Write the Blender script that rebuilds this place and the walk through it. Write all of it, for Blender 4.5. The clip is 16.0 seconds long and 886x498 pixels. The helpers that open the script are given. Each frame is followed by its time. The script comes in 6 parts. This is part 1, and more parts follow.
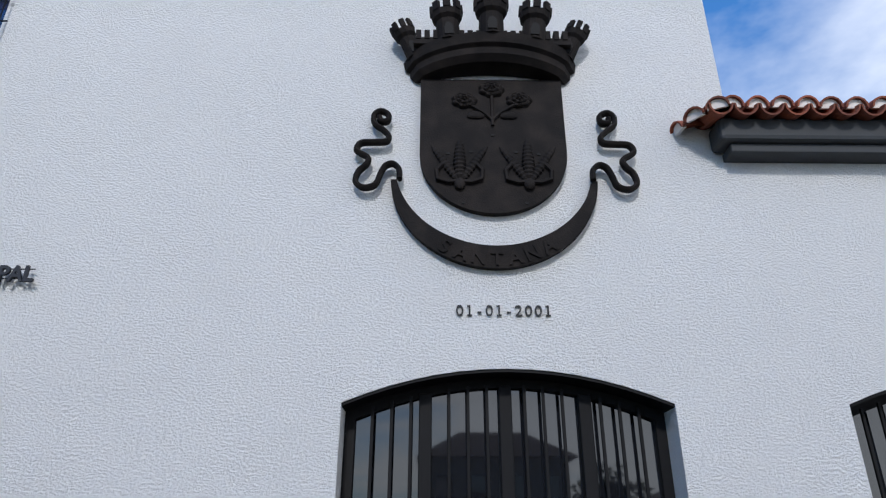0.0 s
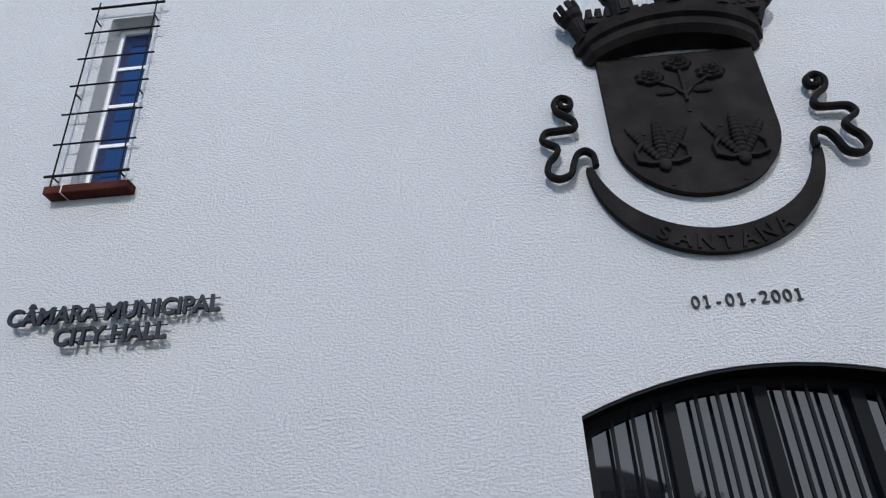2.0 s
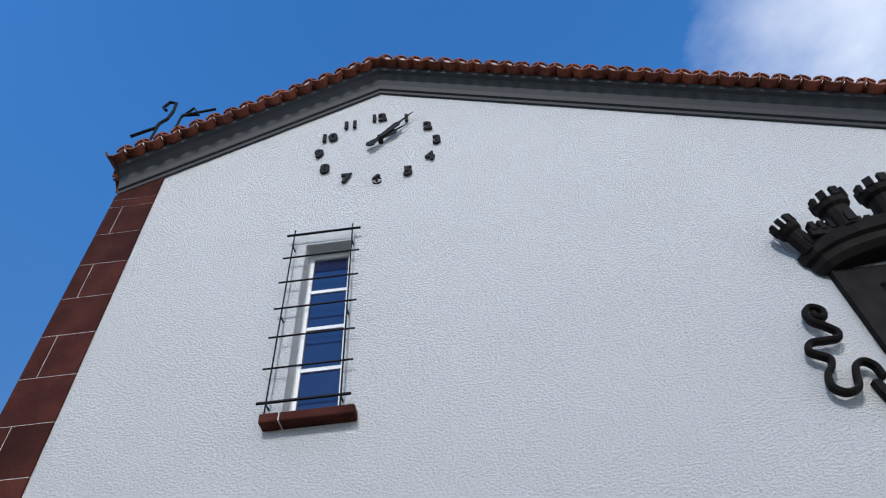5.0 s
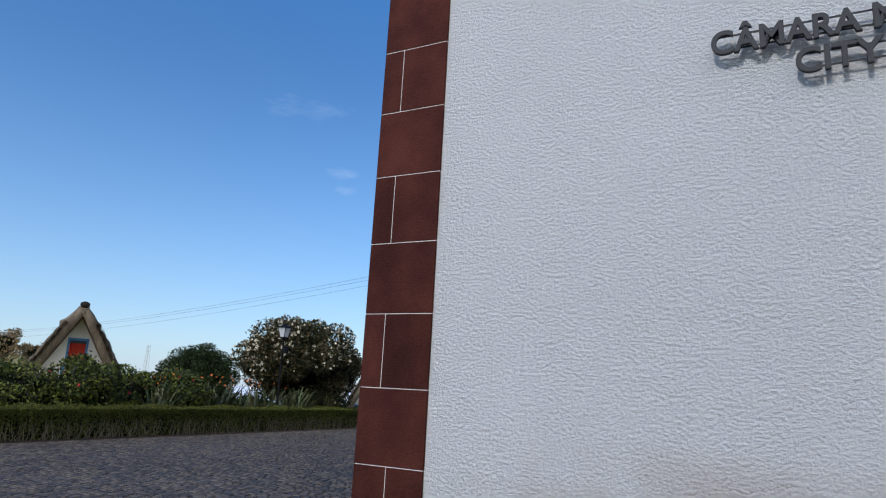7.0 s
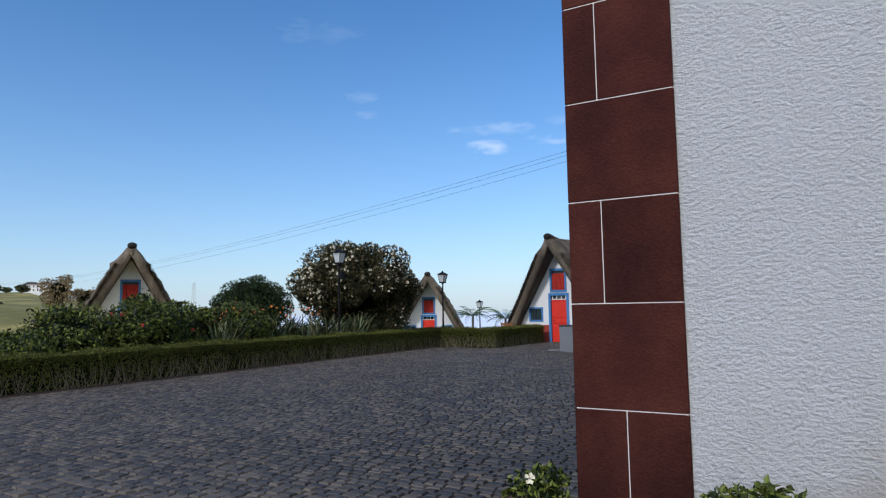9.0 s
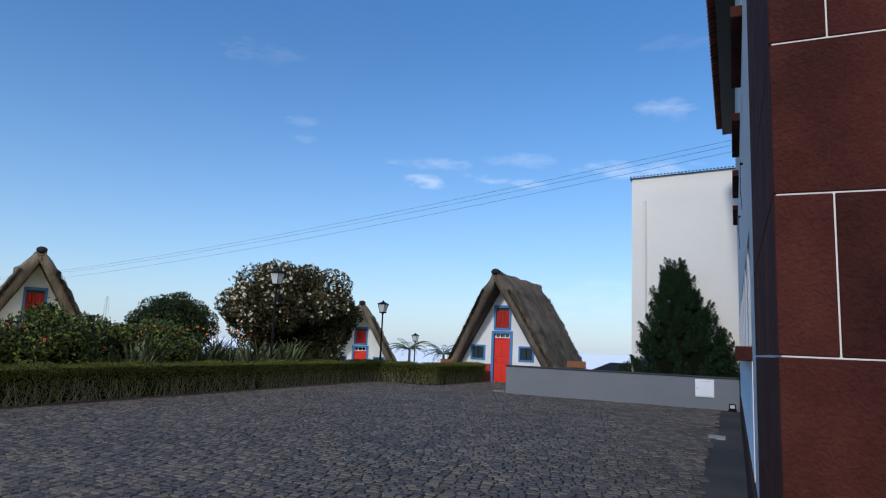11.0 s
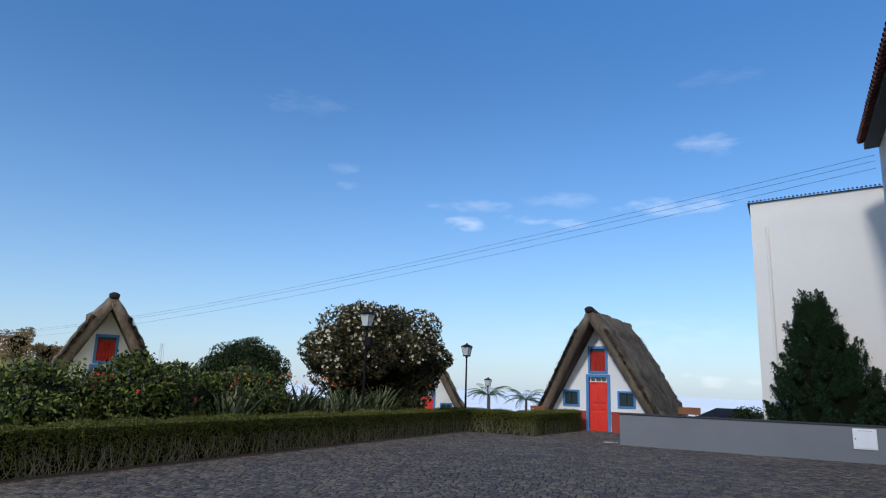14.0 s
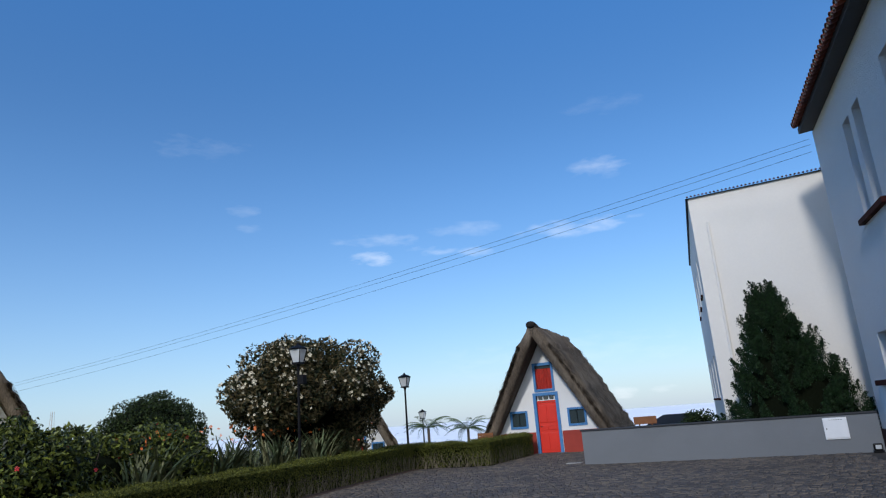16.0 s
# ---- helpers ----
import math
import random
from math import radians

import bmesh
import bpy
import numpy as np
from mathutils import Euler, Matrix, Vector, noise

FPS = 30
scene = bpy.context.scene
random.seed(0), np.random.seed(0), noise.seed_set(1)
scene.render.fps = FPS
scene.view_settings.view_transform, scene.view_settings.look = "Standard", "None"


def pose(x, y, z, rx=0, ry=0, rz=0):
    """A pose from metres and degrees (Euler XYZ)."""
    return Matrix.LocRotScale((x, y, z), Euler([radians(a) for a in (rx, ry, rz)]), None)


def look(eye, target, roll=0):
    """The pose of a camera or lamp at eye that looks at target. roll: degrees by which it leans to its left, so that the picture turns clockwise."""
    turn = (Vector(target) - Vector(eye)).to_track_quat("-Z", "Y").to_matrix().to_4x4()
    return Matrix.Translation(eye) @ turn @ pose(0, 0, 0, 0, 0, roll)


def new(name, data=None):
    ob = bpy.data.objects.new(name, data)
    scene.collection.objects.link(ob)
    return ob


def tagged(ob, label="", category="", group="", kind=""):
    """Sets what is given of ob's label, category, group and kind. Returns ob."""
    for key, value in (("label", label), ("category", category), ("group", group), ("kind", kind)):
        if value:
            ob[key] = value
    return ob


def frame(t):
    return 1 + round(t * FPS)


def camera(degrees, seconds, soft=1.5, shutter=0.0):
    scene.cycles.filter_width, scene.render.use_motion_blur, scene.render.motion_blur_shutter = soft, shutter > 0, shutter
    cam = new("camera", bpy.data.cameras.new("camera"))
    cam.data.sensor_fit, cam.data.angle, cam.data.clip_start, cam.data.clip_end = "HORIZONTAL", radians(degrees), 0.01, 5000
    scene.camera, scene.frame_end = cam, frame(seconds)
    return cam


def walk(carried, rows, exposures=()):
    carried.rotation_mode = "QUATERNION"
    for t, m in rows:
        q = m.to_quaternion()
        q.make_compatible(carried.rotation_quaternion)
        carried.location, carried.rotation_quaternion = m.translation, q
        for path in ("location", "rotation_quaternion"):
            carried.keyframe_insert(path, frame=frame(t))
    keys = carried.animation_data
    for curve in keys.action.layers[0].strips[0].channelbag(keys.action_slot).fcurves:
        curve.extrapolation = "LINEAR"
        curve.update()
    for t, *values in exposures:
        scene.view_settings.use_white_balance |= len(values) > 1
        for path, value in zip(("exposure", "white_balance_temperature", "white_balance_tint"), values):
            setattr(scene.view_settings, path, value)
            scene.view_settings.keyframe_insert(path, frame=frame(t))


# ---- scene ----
cam = camera(68.5, 16.0, soft=1.2)
PATH = [
    (0, (6.935, -4.884, 1.342), (6.957, -3.059, 2.161), 0.1),
    (0.5, (6.612, -4.715, 1.305), (6.676, -2.871, 2.078), -2.6),
    (1, (6.37, -4.592, 1.301), (6.519, -2.771, 2.116), 0.1),
    (1.5, (6.053, -4.58, 1.331), (6.292, -2.786, 2.181), -4.0),
    (2, (5.66, -4.298, 1.31), (5.554, -2.533, 2.244), -3.2),
    (2.5, (5.418, -4.085, 1.313), (5.022, -2.397, 2.31), 0.1),
    (3, (5.055, -4.026, 1.339), (4.652, -2.373, 2.391), -0.9),
    (3.5, (4.691, -3.911, 1.545), (4.199, -2.41, 2.772), 0.3),
    (3.7, (4.547, -3.945, 1.556), (4.136, -2.561, 2.941), 0.3),
    (5.8, (3.289, -4.088, 1.474), (3.273, -2.764, 2.972), -5.1),
    (6, (3.124, -4.072, 1.424), (3.01, -2.661, 2.836), -3.5),
    (6.5, (2.717, -3.926, 1.356), (2.301, -2.263, 2.387), -0.1),
    (7, (2.411, -3.58, 1.324), (1.499, -1.853, 1.758), 3.1),
    (7.5, (2.044, -3.438, 1.294), (1.027, -1.728, 1.499), -1.1),
    (8, (1.691, -3.243, 1.302), (0.607, -1.571, 1.479), -2.5),
    (8.5, (1.331, -3.119, 1.295), (0.267, -1.437, 1.482), 0.4),
    (9, (0.996, -2.923, 1.323), (-0.01, -1.204, 1.509), -0.9),
    (9.2, (0.868, -2.838, 1.324), (-0.137, -1.122, 1.537), -1.5),
    (11.3, (-0.333, -2.021, 1.339), (-1.13, -0.212, 1.647), 2.6),
    (11.5, (-0.479, -1.955, 1.343), (-1.322, -0.173, 1.682), 1.0),
    (12, (-0.834, -1.703, 1.283), (-1.673, 0.089, 1.574), 1.1),
    (12.5, (-1.165, -1.377, 1.348), (-1.972, 0.414, 1.723), 1.7),
    (13, (-1.641, -1.416, 1.305), (-2.415, 0.387, 1.689), 4.4),
    (13.5, (-2.044, -1.101, 1.3), (-3.062, 0.577, 1.681), -0.3),
    (14, (-2.455, -1.347, 1.353), (-3.377, 0.38, 1.764), 1.9),
    (14.5, (-2.735, -1.012, 1.312), (-3.518, 0.781, 1.727), -1.1),
    (15, (-2.876, -0.622, 1.225), (-3.606, 1.168, 1.737), -0.4),
    (15.5, (-3.25, -0.44, 1.294), (-3.869, 1.382, 1.839), -2.0),
    (16, (-3.95, -0.038, 1.3), (-4.604, 1.784, 1.805), -4.4),
]
walk(cam, [(t, look(eye, target, roll)) for t, eye, target, roll in PATH],
     exposures=[(0, 0.32), (1.5, 0.24), (2.5, 0.24), (3.5, 0.2), (5.8, 0.24), (6.5, 0.33), (7, 0.18), (7.5, 0.14), (9, 0.15), (11.5, 0.10), (16, 0.1)])

# ---- world, sun ----
SUN = Vector((-0.08, -0.80, 0.50)).normalized()
world = bpy.data.worlds.new("world")
scene.world = world
world.use_nodes = True
wn, wl = world.node_tree.nodes, world.node_tree.links
wn.clear()
w_out = wn.new("ShaderNodeOutputWorld")
w_bg = wn.new("ShaderNodeBackground")
w_bg.inputs["Strength"].default_value = 0.14
sky = wn.new("ShaderNodeTexSky")
sky.sky_type = "NISHITA"
sky.sun_disc = False
sky.sun_elevation = math.asin(SUN.z)
sky.sun_rotation = math.atan2(SUN.x, SUN.y)
sky.altitude = 400
sky.air_density, sky.dust_density, sky.ozone_density = 1.0, 0.0, 3.5
w_tc = wn.new("ShaderNodeTexCoord")
w_sep = wn.new("ShaderNodeSeparateXYZ")
wl.new(w_tc.outputs["Generated"], w_sep.inputs[0])


def wmath(op, a, b=None, clamp=False):
    n = wn.new("ShaderNodeMath")
    n.operation, n.use_clamp = op, clamp
    for i, v in enumerate((a, b)):
        if v is None:
            continue
        if isinstance(v, (int, float)):
            n.inputs[i].default_value = v
        else:
            wl.new(v, n.inputs[i])
    return n.outputs[0]


# clouds lie on a flat sheet overhead: directions are divided by their height
w_h = wmath("MAXIMUM", wmath("ADD", w_sep.outputs[2], 0.06), 0.02)
w_comb = wn.new("ShaderNodeCombineXYZ")
wl.new(wmath("DIVIDE", w_sep.outputs[0], w_h), w_comb.inputs[0])
wl.new(wmath("DIVIDE", w_sep.outputs[1], w_h), w_comb.inputs[1])
w_noise = wn.new("ShaderNodeTexNoise")
w_noise.inputs["Scale"].default_value = 0.9
w_noise.inputs["Detail"].default_value = 7
w_noise.inputs["Roughness"].default_value = 0.55
wl.new(w_comb.outputs[0], w_noise.inputs["Vector"])
# more cloud to the south, little to the north over the sea
w_cov = wmath("ADD", w_noise.outputs["Fac"], wmath("ADD", wmath("MULTIPLY", wmath("SUBTRACT", wmath("MULTIPLY", w_sep.outputs[0], 3.1), wmath("MULTIPLY", w_sep.outputs[1], 1.35)), 0.20), -0.02))
w_ramp = wn.new("ShaderNodeMapRange")
w_ramp.inputs["From Min"].default_value = 0.53
w_ramp.inputs["From Max"].default_value = 0.80
wl.new(w_cov, w_ramp.inputs["Value"])
# thin torn fair-weather clouds over the sea: bearing and height in degrees, their half widths, thickness
w_map = wn.new("ShaderNodeMapping")
w_map.inputs["Scale"].default_value = (14.0, 14.0, 46.0)
wl.new(w_tc.outputs["Generated"], w_map.inputs["Vector"])
w_thin = wn.new("ShaderNodeTexNoise")
w_thin.inputs["Scale"].default_value, w_thin.inputs["Detail"].default_value, w_thin.inputs["Roughness"].default_value = 1.6, 6, 0.55
wl.new(w_map.outputs[0], w_thin.inputs["Vector"])
w_bear = wmath("ARCTAN2", w_sep.outputs[0], w_sep.outputs[1])
w_elev = wmath("ARCSINE", w_sep.outputs[2])
w_torn = wmath("MULTIPLY", wmath("SUBTRACT", w_thin.outputs["Fac"], 0.5), 2.6)
w_streak = None
for bear, elev, wide, high, thick in ((-26.3, 14.1, 2.6, 1.0, 0.62), (-25.5, 15.7, 5.5, 0.8, 0.30), (-20.8, 14.6, 2.8, 0.7, 0.42), (-16.4, 14.1, 2.6, 0.7, 0.45),
                                      (-7.5, 15.4, 6.5, 1.1, 0.50), (-17.5, 16.2, 4.5, 0.9, 0.22), (-5.0, 20.2, 3.6, 1.3, 0.34), (-41.0, 23.6, 6.5, 1.5, 0.13),
                                      (-37.4, 18.4, 2.4, 1.0, 0.20), (-36.6, 17.0, 1.8, 0.6, 0.20), (-4.0, 25.0, 5.0, 1.2, 0.10), (-7.6, 1.1, 1.5, 0.7, 0.6),
                                      (-5.6, 1.1, 1.6, 0.8, 0.6), (-2.0, 1.0, 2.0, 0.5, 0.4), (-10.0, 4.6, 14.0, 2.6, 0.16)):
    du = wmath("DIVIDE", wmath("SUBTRACT", w_bear, radians(bear)), radians(wide))
    dv = wmath("DIVIDE", wmath("SUBTRACT", w_elev, radians(elev)), radians(high))
    fade = wmath("SUBTRACT", 1.0, wmath("ADD", wmath("MULTIPLY", du, du), wmath("MULTIPLY", dv, dv)), True)
    puff = wmath("MULTIPLY", wmath("MULTIPLY", wmath("ADD", wmath("MULTIPLY", fade, 0.8), wmath("SUBTRACT", w_torn, 0.4), True), wmath("MULTIPLY", fade, 1.8, True)), thick * 0.62)
    w_streak = puff if w_streak is None else wmath("MAXIMUM", w_streak, puff)
w_fac = wmath("MAXIMUM", wmath("MULTIPLY", w_ramp.outputs[0], 0.85, True), w_streak, True)
w_mix = wn.new("ShaderNodeMix")
w_mix.data_type = "RGBA"
wl.new(w_fac, w_mix.inputs[0])
w_hs = wn.new("ShaderNodeHueSaturation")
w_hs.inputs["Saturation"].default_value = 1.25
wl.new(sky.outputs[0], w_hs.inputs["Color"])
# pale sea haze low over the horizon
w_haze = wn.new("ShaderNodeMix")
w_haze.data_type = "RGBA"
w_up = wmath("MAXIMUM", w_sep.outputs[2], 0.0)
wl.new(wmath("MULTIPLY", wmath("POWER", 2.718, wmath("MULTIPLY", w_up, -5.5)), 0.85), w_haze.inputs[0])
w_tint = wn.new("ShaderNodeMix")
w_tint.data_type, w_tint.blend_type = "RGBA", "MULTIPLY"
w_tint.inputs[0].default_value = 1.0
w_tint.inputs[7].default_value = (0.96, 0.98, 1.05, 1)
w_high = wn.new("ShaderNodeMapRange")
w_high.interpolation_type = "SMOOTHSTEP"
w_high.inputs["From Min"].default_value, w_high.inputs["From Max"].default_value = 0.40, 0.85
w_high.inputs["To Min"].default_value, w_high.inputs["To Max"].default_value = 1.0, 1.65
wl.new(w_sep.outputs[2], w_high.inputs["Value"])
w_deep = wn.new("ShaderNodeVectorMath")
w_deep.operation = "SCALE"
wl.new(w_hs.outputs[0], w_deep.inputs[0])
wl.new(w_high.outputs[0], w_deep.inputs["Scale"])
wl.new(w_deep.outputs[0], w_tint.inputs[6])
wl.new(w_tint.outputs[2], w_haze.inputs[6])
w_haze.inputs[7].default_value = (2.75, 3.75, 5.0, 1)
wl.new(w_haze.outputs[2], w_mix.inputs[6])
w_mix.inputs[7].default_value = (7.8, 8.1, 8.6, 1)
wl.new(w_mix.outputs[2], w_bg.inputs["Color"])
wl.new(w_bg.outputs[0], w_out.inputs[0])

sun_data = bpy.data.lights.new("sun", "SUN")
sun_data.energy, sun_data.angle, sun_data.color = 1.8, radians(6), (1.0, 0.975, 0.95)
sun_ob = new("sun", sun_data)
sun_ob.matrix_world = look(SUN * 60, (0, 0, 0))


# ---- materials ----
def material(name, color, rough=0.7, scale=6.0, vary=0.15, fine=60.0, fine_vary=0.08, bump=0.0, bump_scale=60.0, metal=0.0,
             island=0.0, each=0.0, tint=None, spec=0.4, stretch=(1, 1, 1), bump_rough=0.5, pits=None):
    """Base colour with two scales of variation, and a bump in metres."""
    m = bpy.data.materials.new(name)
    m.use_nodes = True
    n, l = m.node_tree.nodes, m.node_tree.links
    b = n["Principled BSDF"]
    b.inputs["Roughness"].default_value = rough
    b.inputs["Metallic"].default_value = metal
    b.inputs["Specular IOR Level"].default_value = spec
    geo = n.new("ShaderNodeNewGeometry")
    mp = n.new("ShaderNodeMapping")
    mp.inputs["Scale"].default_value = stretch
    l.new(geo.outputs["Position"], mp.inputs["Vector"])

    def tex(s, detail):
        t = n.new("ShaderNodeTexNoise")
        t.inputs["Scale"].default_value, t.inputs["Detail"].default_value = s, detail
        l.new(mp.outputs[0], t.inputs["Vector"])
        return t

    def calc(op, a, c, d=None):
        q = n.new("ShaderNodeMath")
        q.operation = op
        for i, v in enumerate((a, c, d)):
            if v is None:
                continue
            if isinstance(v, (int, float)):
                q.inputs[i].default_value = v
            else:
                l.new(v, q.inputs[i])
        return q.outputs[0]

    t1, t2 = tex(scale, 4), tex(fine, 3)
    v = calc("MULTIPLY_ADD", calc("SUBTRACT", t1.outputs[0], 0.5), vary * 3, 1.0)
    v = calc("ADD", v, calc("MULTIPLY", calc("SUBTRACT", t2.outputs[0], 0.5), fine_vary * 3))
    if island:
        v = calc("ADD", v, calc("MULTIPLY", calc("SUBTRACT", geo.outputs["Random Per Island"], 0.5), island * 2))
    if each:
        oi = n.new("ShaderNodeObjectInfo")
        v = calc("ADD", v, calc("MULTIPLY", calc("SUBTRACT", oi.outputs["Random"], 0.5), each * 2))
    base = n.new("ShaderNodeMix")
    base.data_type = "RGBA"
    base.inputs[6].default_value = (*color, 1)
    base.inputs[7].default_value = (*(tint or color), 1)
    src = geo.outputs["Random Per Island"] if island else t1.outputs[0]
    ramp = n.new("ShaderNodeMapRange")
    ramp.inputs["From Min"].default_value, ramp.inputs["From Max"].default_value = (0.2, 0.9) if island else (0.4, 0.65)
    l.new(src, ramp.inputs["Value"])
    l.new(ramp.outputs[0], base.inputs[0])
    mul = n.new("ShaderNodeVectorMath")
    mul.operation = "SCALE"
    l.new(base.outputs[2], mul.inputs[0])
    l.new(v, mul.inputs["Scale"])
    l.new(mul.outputs[0], b.inputs["Base Color"])
    if bump:
        t3 = tex(bump_scale, 6)
        t3.inputs["Roughness"].default_value = bump_rough
        bp = n.new("ShaderNodeBump")
        bp.inputs["Distance"].default_value = bump
        bp.inputs["Strength"].default_value = 1.0
        height = t3.outputs[0]
        if pits:
            flat = n.new("ShaderNodeMapRange")
            flat.interpolation_type = "SMOOTHSTEP"
            flat.inputs["From Min"].default_value, flat.inputs["From Max"].default_value = pits
            l.new(height, flat.inputs["Value"])
            height = flat.outputs[0]
            # shade in the pits of the rough coat, put into the base colour
            pit_shade = n.new("ShaderNodeVectorMath")
            pit_shade.operation = "SCALE"
            l.new(mul.outputs[0], pit_shade.inputs[0])
            l.new(calc("MULTIPLY_ADD", height, 0.06, 0.95), pit_shade.inputs["Scale"])
            l.new(pit_shade.outputs[0], b.inputs["Base Color"])
        l.new(height, bp.inputs["Height"])
        l.new(bp.outputs[0], b.inputs["Normal"])
    return m


def soil_splash(m):
    """Adds a ragged brown splash stain where soil has spattered the foot of the front wall."""
    n, l = m.node_tree.nodes, m.node_tree.links
    b = n["Principled BSDF"]
    base = b.inputs["Base Color"].links[0].from_socket
    geo = n.new("ShaderNodeNewGeometry")
    sep = n.new("ShaderNodeSeparateXYZ")
    l.new(geo.outputs["Position"], sep.inputs[0])
    blot = n.new("ShaderNodeTexNoise")
    blot.inputs["Scale"].default_value, blot.inputs["Detail"].default_value = 1.6, 8
    l.new(geo.outputs["Position"], blot.inputs["Vector"])

    def fit(v, a, c, lo=0.0, hi=1.0):
        q = n.new("ShaderNodeMapRange")
        q.inputs["From Min"].default_value, q.inputs["From Max"].default_value = a, c
        q.inputs["To Min"].default_value, q.inputs["To Max"].default_value = lo, hi
        l.new(v, q.inputs["Value"])
        return q.outputs[0]

    def mul(a, c):
        q = n.new("ShaderNodeMath")
        q.operation = "MULTIPLY"
        l.new(a, q.inputs[0])
        l.new(c, q.inputs[1])
        return q.outputs[0]

    spread = mul(mul(fit(sep.outputs[2], 1.15, 0.5), fit(blot.outputs[0], 0.32, 0.56)), mul(fit(sep.outputs[0], 0.5, 1.6), fit(sep.outputs[1], 0.3, 0.2, 0.0, 0.9)))
    mix = n.new("ShaderNodeMix")
    mix.data_type = "RGBA"
    l.new(spread, mix.inputs[0])
    l.new(base, mix.inputs[6])
    mix.inputs[7].default_value = (0.40, 0.25, 0.15, 1)
    l.new(mix.outputs[2], b.inputs["Base Color"])


STUCCO = material("rough_white_stucco", (0.84, 0.84, 0.835), 0.9, 0.8, 0.03, 75, 0.06, 0.0245, 50, spec=0.12, stretch=(0.80, 0.80, 1.15), bump_rough=0.66, pits=(0.15, 0.85))
soil_splash(STUCCO)
SMOOTH = material("smooth_white_plaster", (0.82, 0.82, 0.82), 0.85, 1.2, 0.04, 30, 0.03, 0.004, 30, spec=0.2)
CREAM = material("cream_painted_render", (0.74, 0.71, 0.66), 0.85, 0.5, 0.05, 15, 0.02, 0.003, 40, spec=0.2)
QUOIN = material("brown_tuff_stone", (0.050, 0.014, 0.011), 0.9, 3.0, 0.22, 70, 0.25, 0.006, 90, each=0.20, tint=(0.068, 0.020, 0.014), spec=0.12)
MORTAR = material("white_mortar", (0.72, 0.66, 0.62), 0.9, 8, 0.08, 60, 0.05)
DADO = material("dark_brown_dado", (0.040, 0.018, 0.015), 0.9, 3, 0.2, 50, 0.2, 0.004, 60, spec=0.15)
IRON = material("dark_cast_iron", (0.008, 0.0065, 0.0065), 0.75, 5, 0.3, 80, 0.2, 0.004, 90, tint=(0.014, 0.011, 0.010), spec=0.15)
BLACK = material("black_painted_metal", (0.006, 0.006, 0.007), 0.6, 8, 0.15, 90, 0.1, 0.001, 90, spec=0.15)
GREYFASCIA = material("dark_grey_painted_wood", (0.028, 0.031, 0.035), 0.65, 3, 0.12, 50, 0.08, 0.001, 50)
LETTER = material("dark_grey_metal_letter", (0.010, 0.011, 0.016), 0.6, 5, 0.1, 80, 0.1)
TILE = material("red_clay_tile", (0.22, 0.055, 0.025), 0.75, 3, 0.25, 60, 0.2, 0.004, 70, each=0.35, tint=(0.12, 0.035, 0.022))
WHITEFRAME = material("white_window_frame", (0.75, 0.76, 0.77), 0.45, 5, 0.04, 50, 0.03)
GREYWALL = material("grey_painted_wall", (0.165, 0.175, 0.185), 0.8, 1.2, 0.08, 40, 0.05, 0.003, 50)
DARKCAP = material("dark_slate_cap", (0.030, 0.032, 0.036), 0.7, 4, 0.15, 50, 0.1)
HOUSEWHITE = material("whitewashed_wall", (0.76, 0.76, 0.75), 0.85, 1.5, 0.06, 40, 0.04, 0.004, 30)
REDPAINT = material("bright_red_paint", (0.70, 0.030, 0.014), 0.45, 3, 0.08, 50, 0.05, 0.001, 60)
REDBASE = material("dull_red_plinth", (0.33, 0.045, 0.030), 0.8, 3, 0.12, 50, 0.08)
BLUEPAINT = material("blue_paint", (0.055, 0.20, 0.44), 0.55, 4, 0.1, 50, 0.06)
SHUTTER = material("dark_green_shutter", (0.012, 0.030, 0.035), 0.5, 4, 0.1, 50, 0.05)
CURTAIN = material("red_curtain", (0.75, 0.07, 0.05), 0.8, 4, 0.15, 30, 0.1)
THATCH = material("weathered_straw_thatch", (0.125, 0.098, 0.074), 0.95, 1.6, 0.30, 30, 0.4, 0.06, 26, tint=(0.19, 0.155, 0.118), stretch=(1, 1, 0.35), spec=0.1)
STRAW = material("loose_grey_straw", (0.085, 0.064, 0.046), 0.95, 1.4, 0.3, 30, 0.2, island=0.8, tint=(0.21, 0.17, 0.13), spec=0.1)
FINIAL = material("dark_ridge_binding", (0.030, 0.026, 0.024), 0.95, 6, 0.3, 40, 0.3, 0.02, 30, spec=0.1)
WOOD = material("brown_wood", (0.22, 0.085, 0.03), 0.7, 4, 0.2, 60, 0.15, 0.002, 60)
BARK = material("grey_brown_bark", (0.11, 0.085, 0.065), 0.9, 5, 0.25, 50, 0.2, 0.01, 40)
TWIG = material("bare_grey_twig", (0.20, 0.17, 0.125), 0.9, 5, 0.25, 50, 0.15, island=0.3)
COBBLE = material("dark_basalt_cobble", (0.064, 0.057, 0.054), 0.7, 0.45, 0.22, 60, 0.2, 0.006, 70, island=0.10, tint=(0.128, 0.103, 0.080), spec=0.25)
JOINT = material("dark_earth_joint", (0.035, 0.033, 0.030), 0.95, 0.6, 0.2, 50, 0.2, 0.01, 50, tint=(0.06, 0.05, 0.04))
SOIL = material("brown_soil", (0.048, 0.028, 0.019), 0.95, 3, 0.25, 50, 0.25, 0.02, 30)
KERB = material("brown_stone_kerb", (0.14, 0.060, 0.042), 0.85, 4, 0.2, 60, 0.2, 0.006, 60)
KERBPALE = material("pale_worn_stone", (0.30, 0.29, 0.27), 0.85, 4, 0.2, 60, 0.2, 0.004, 60)
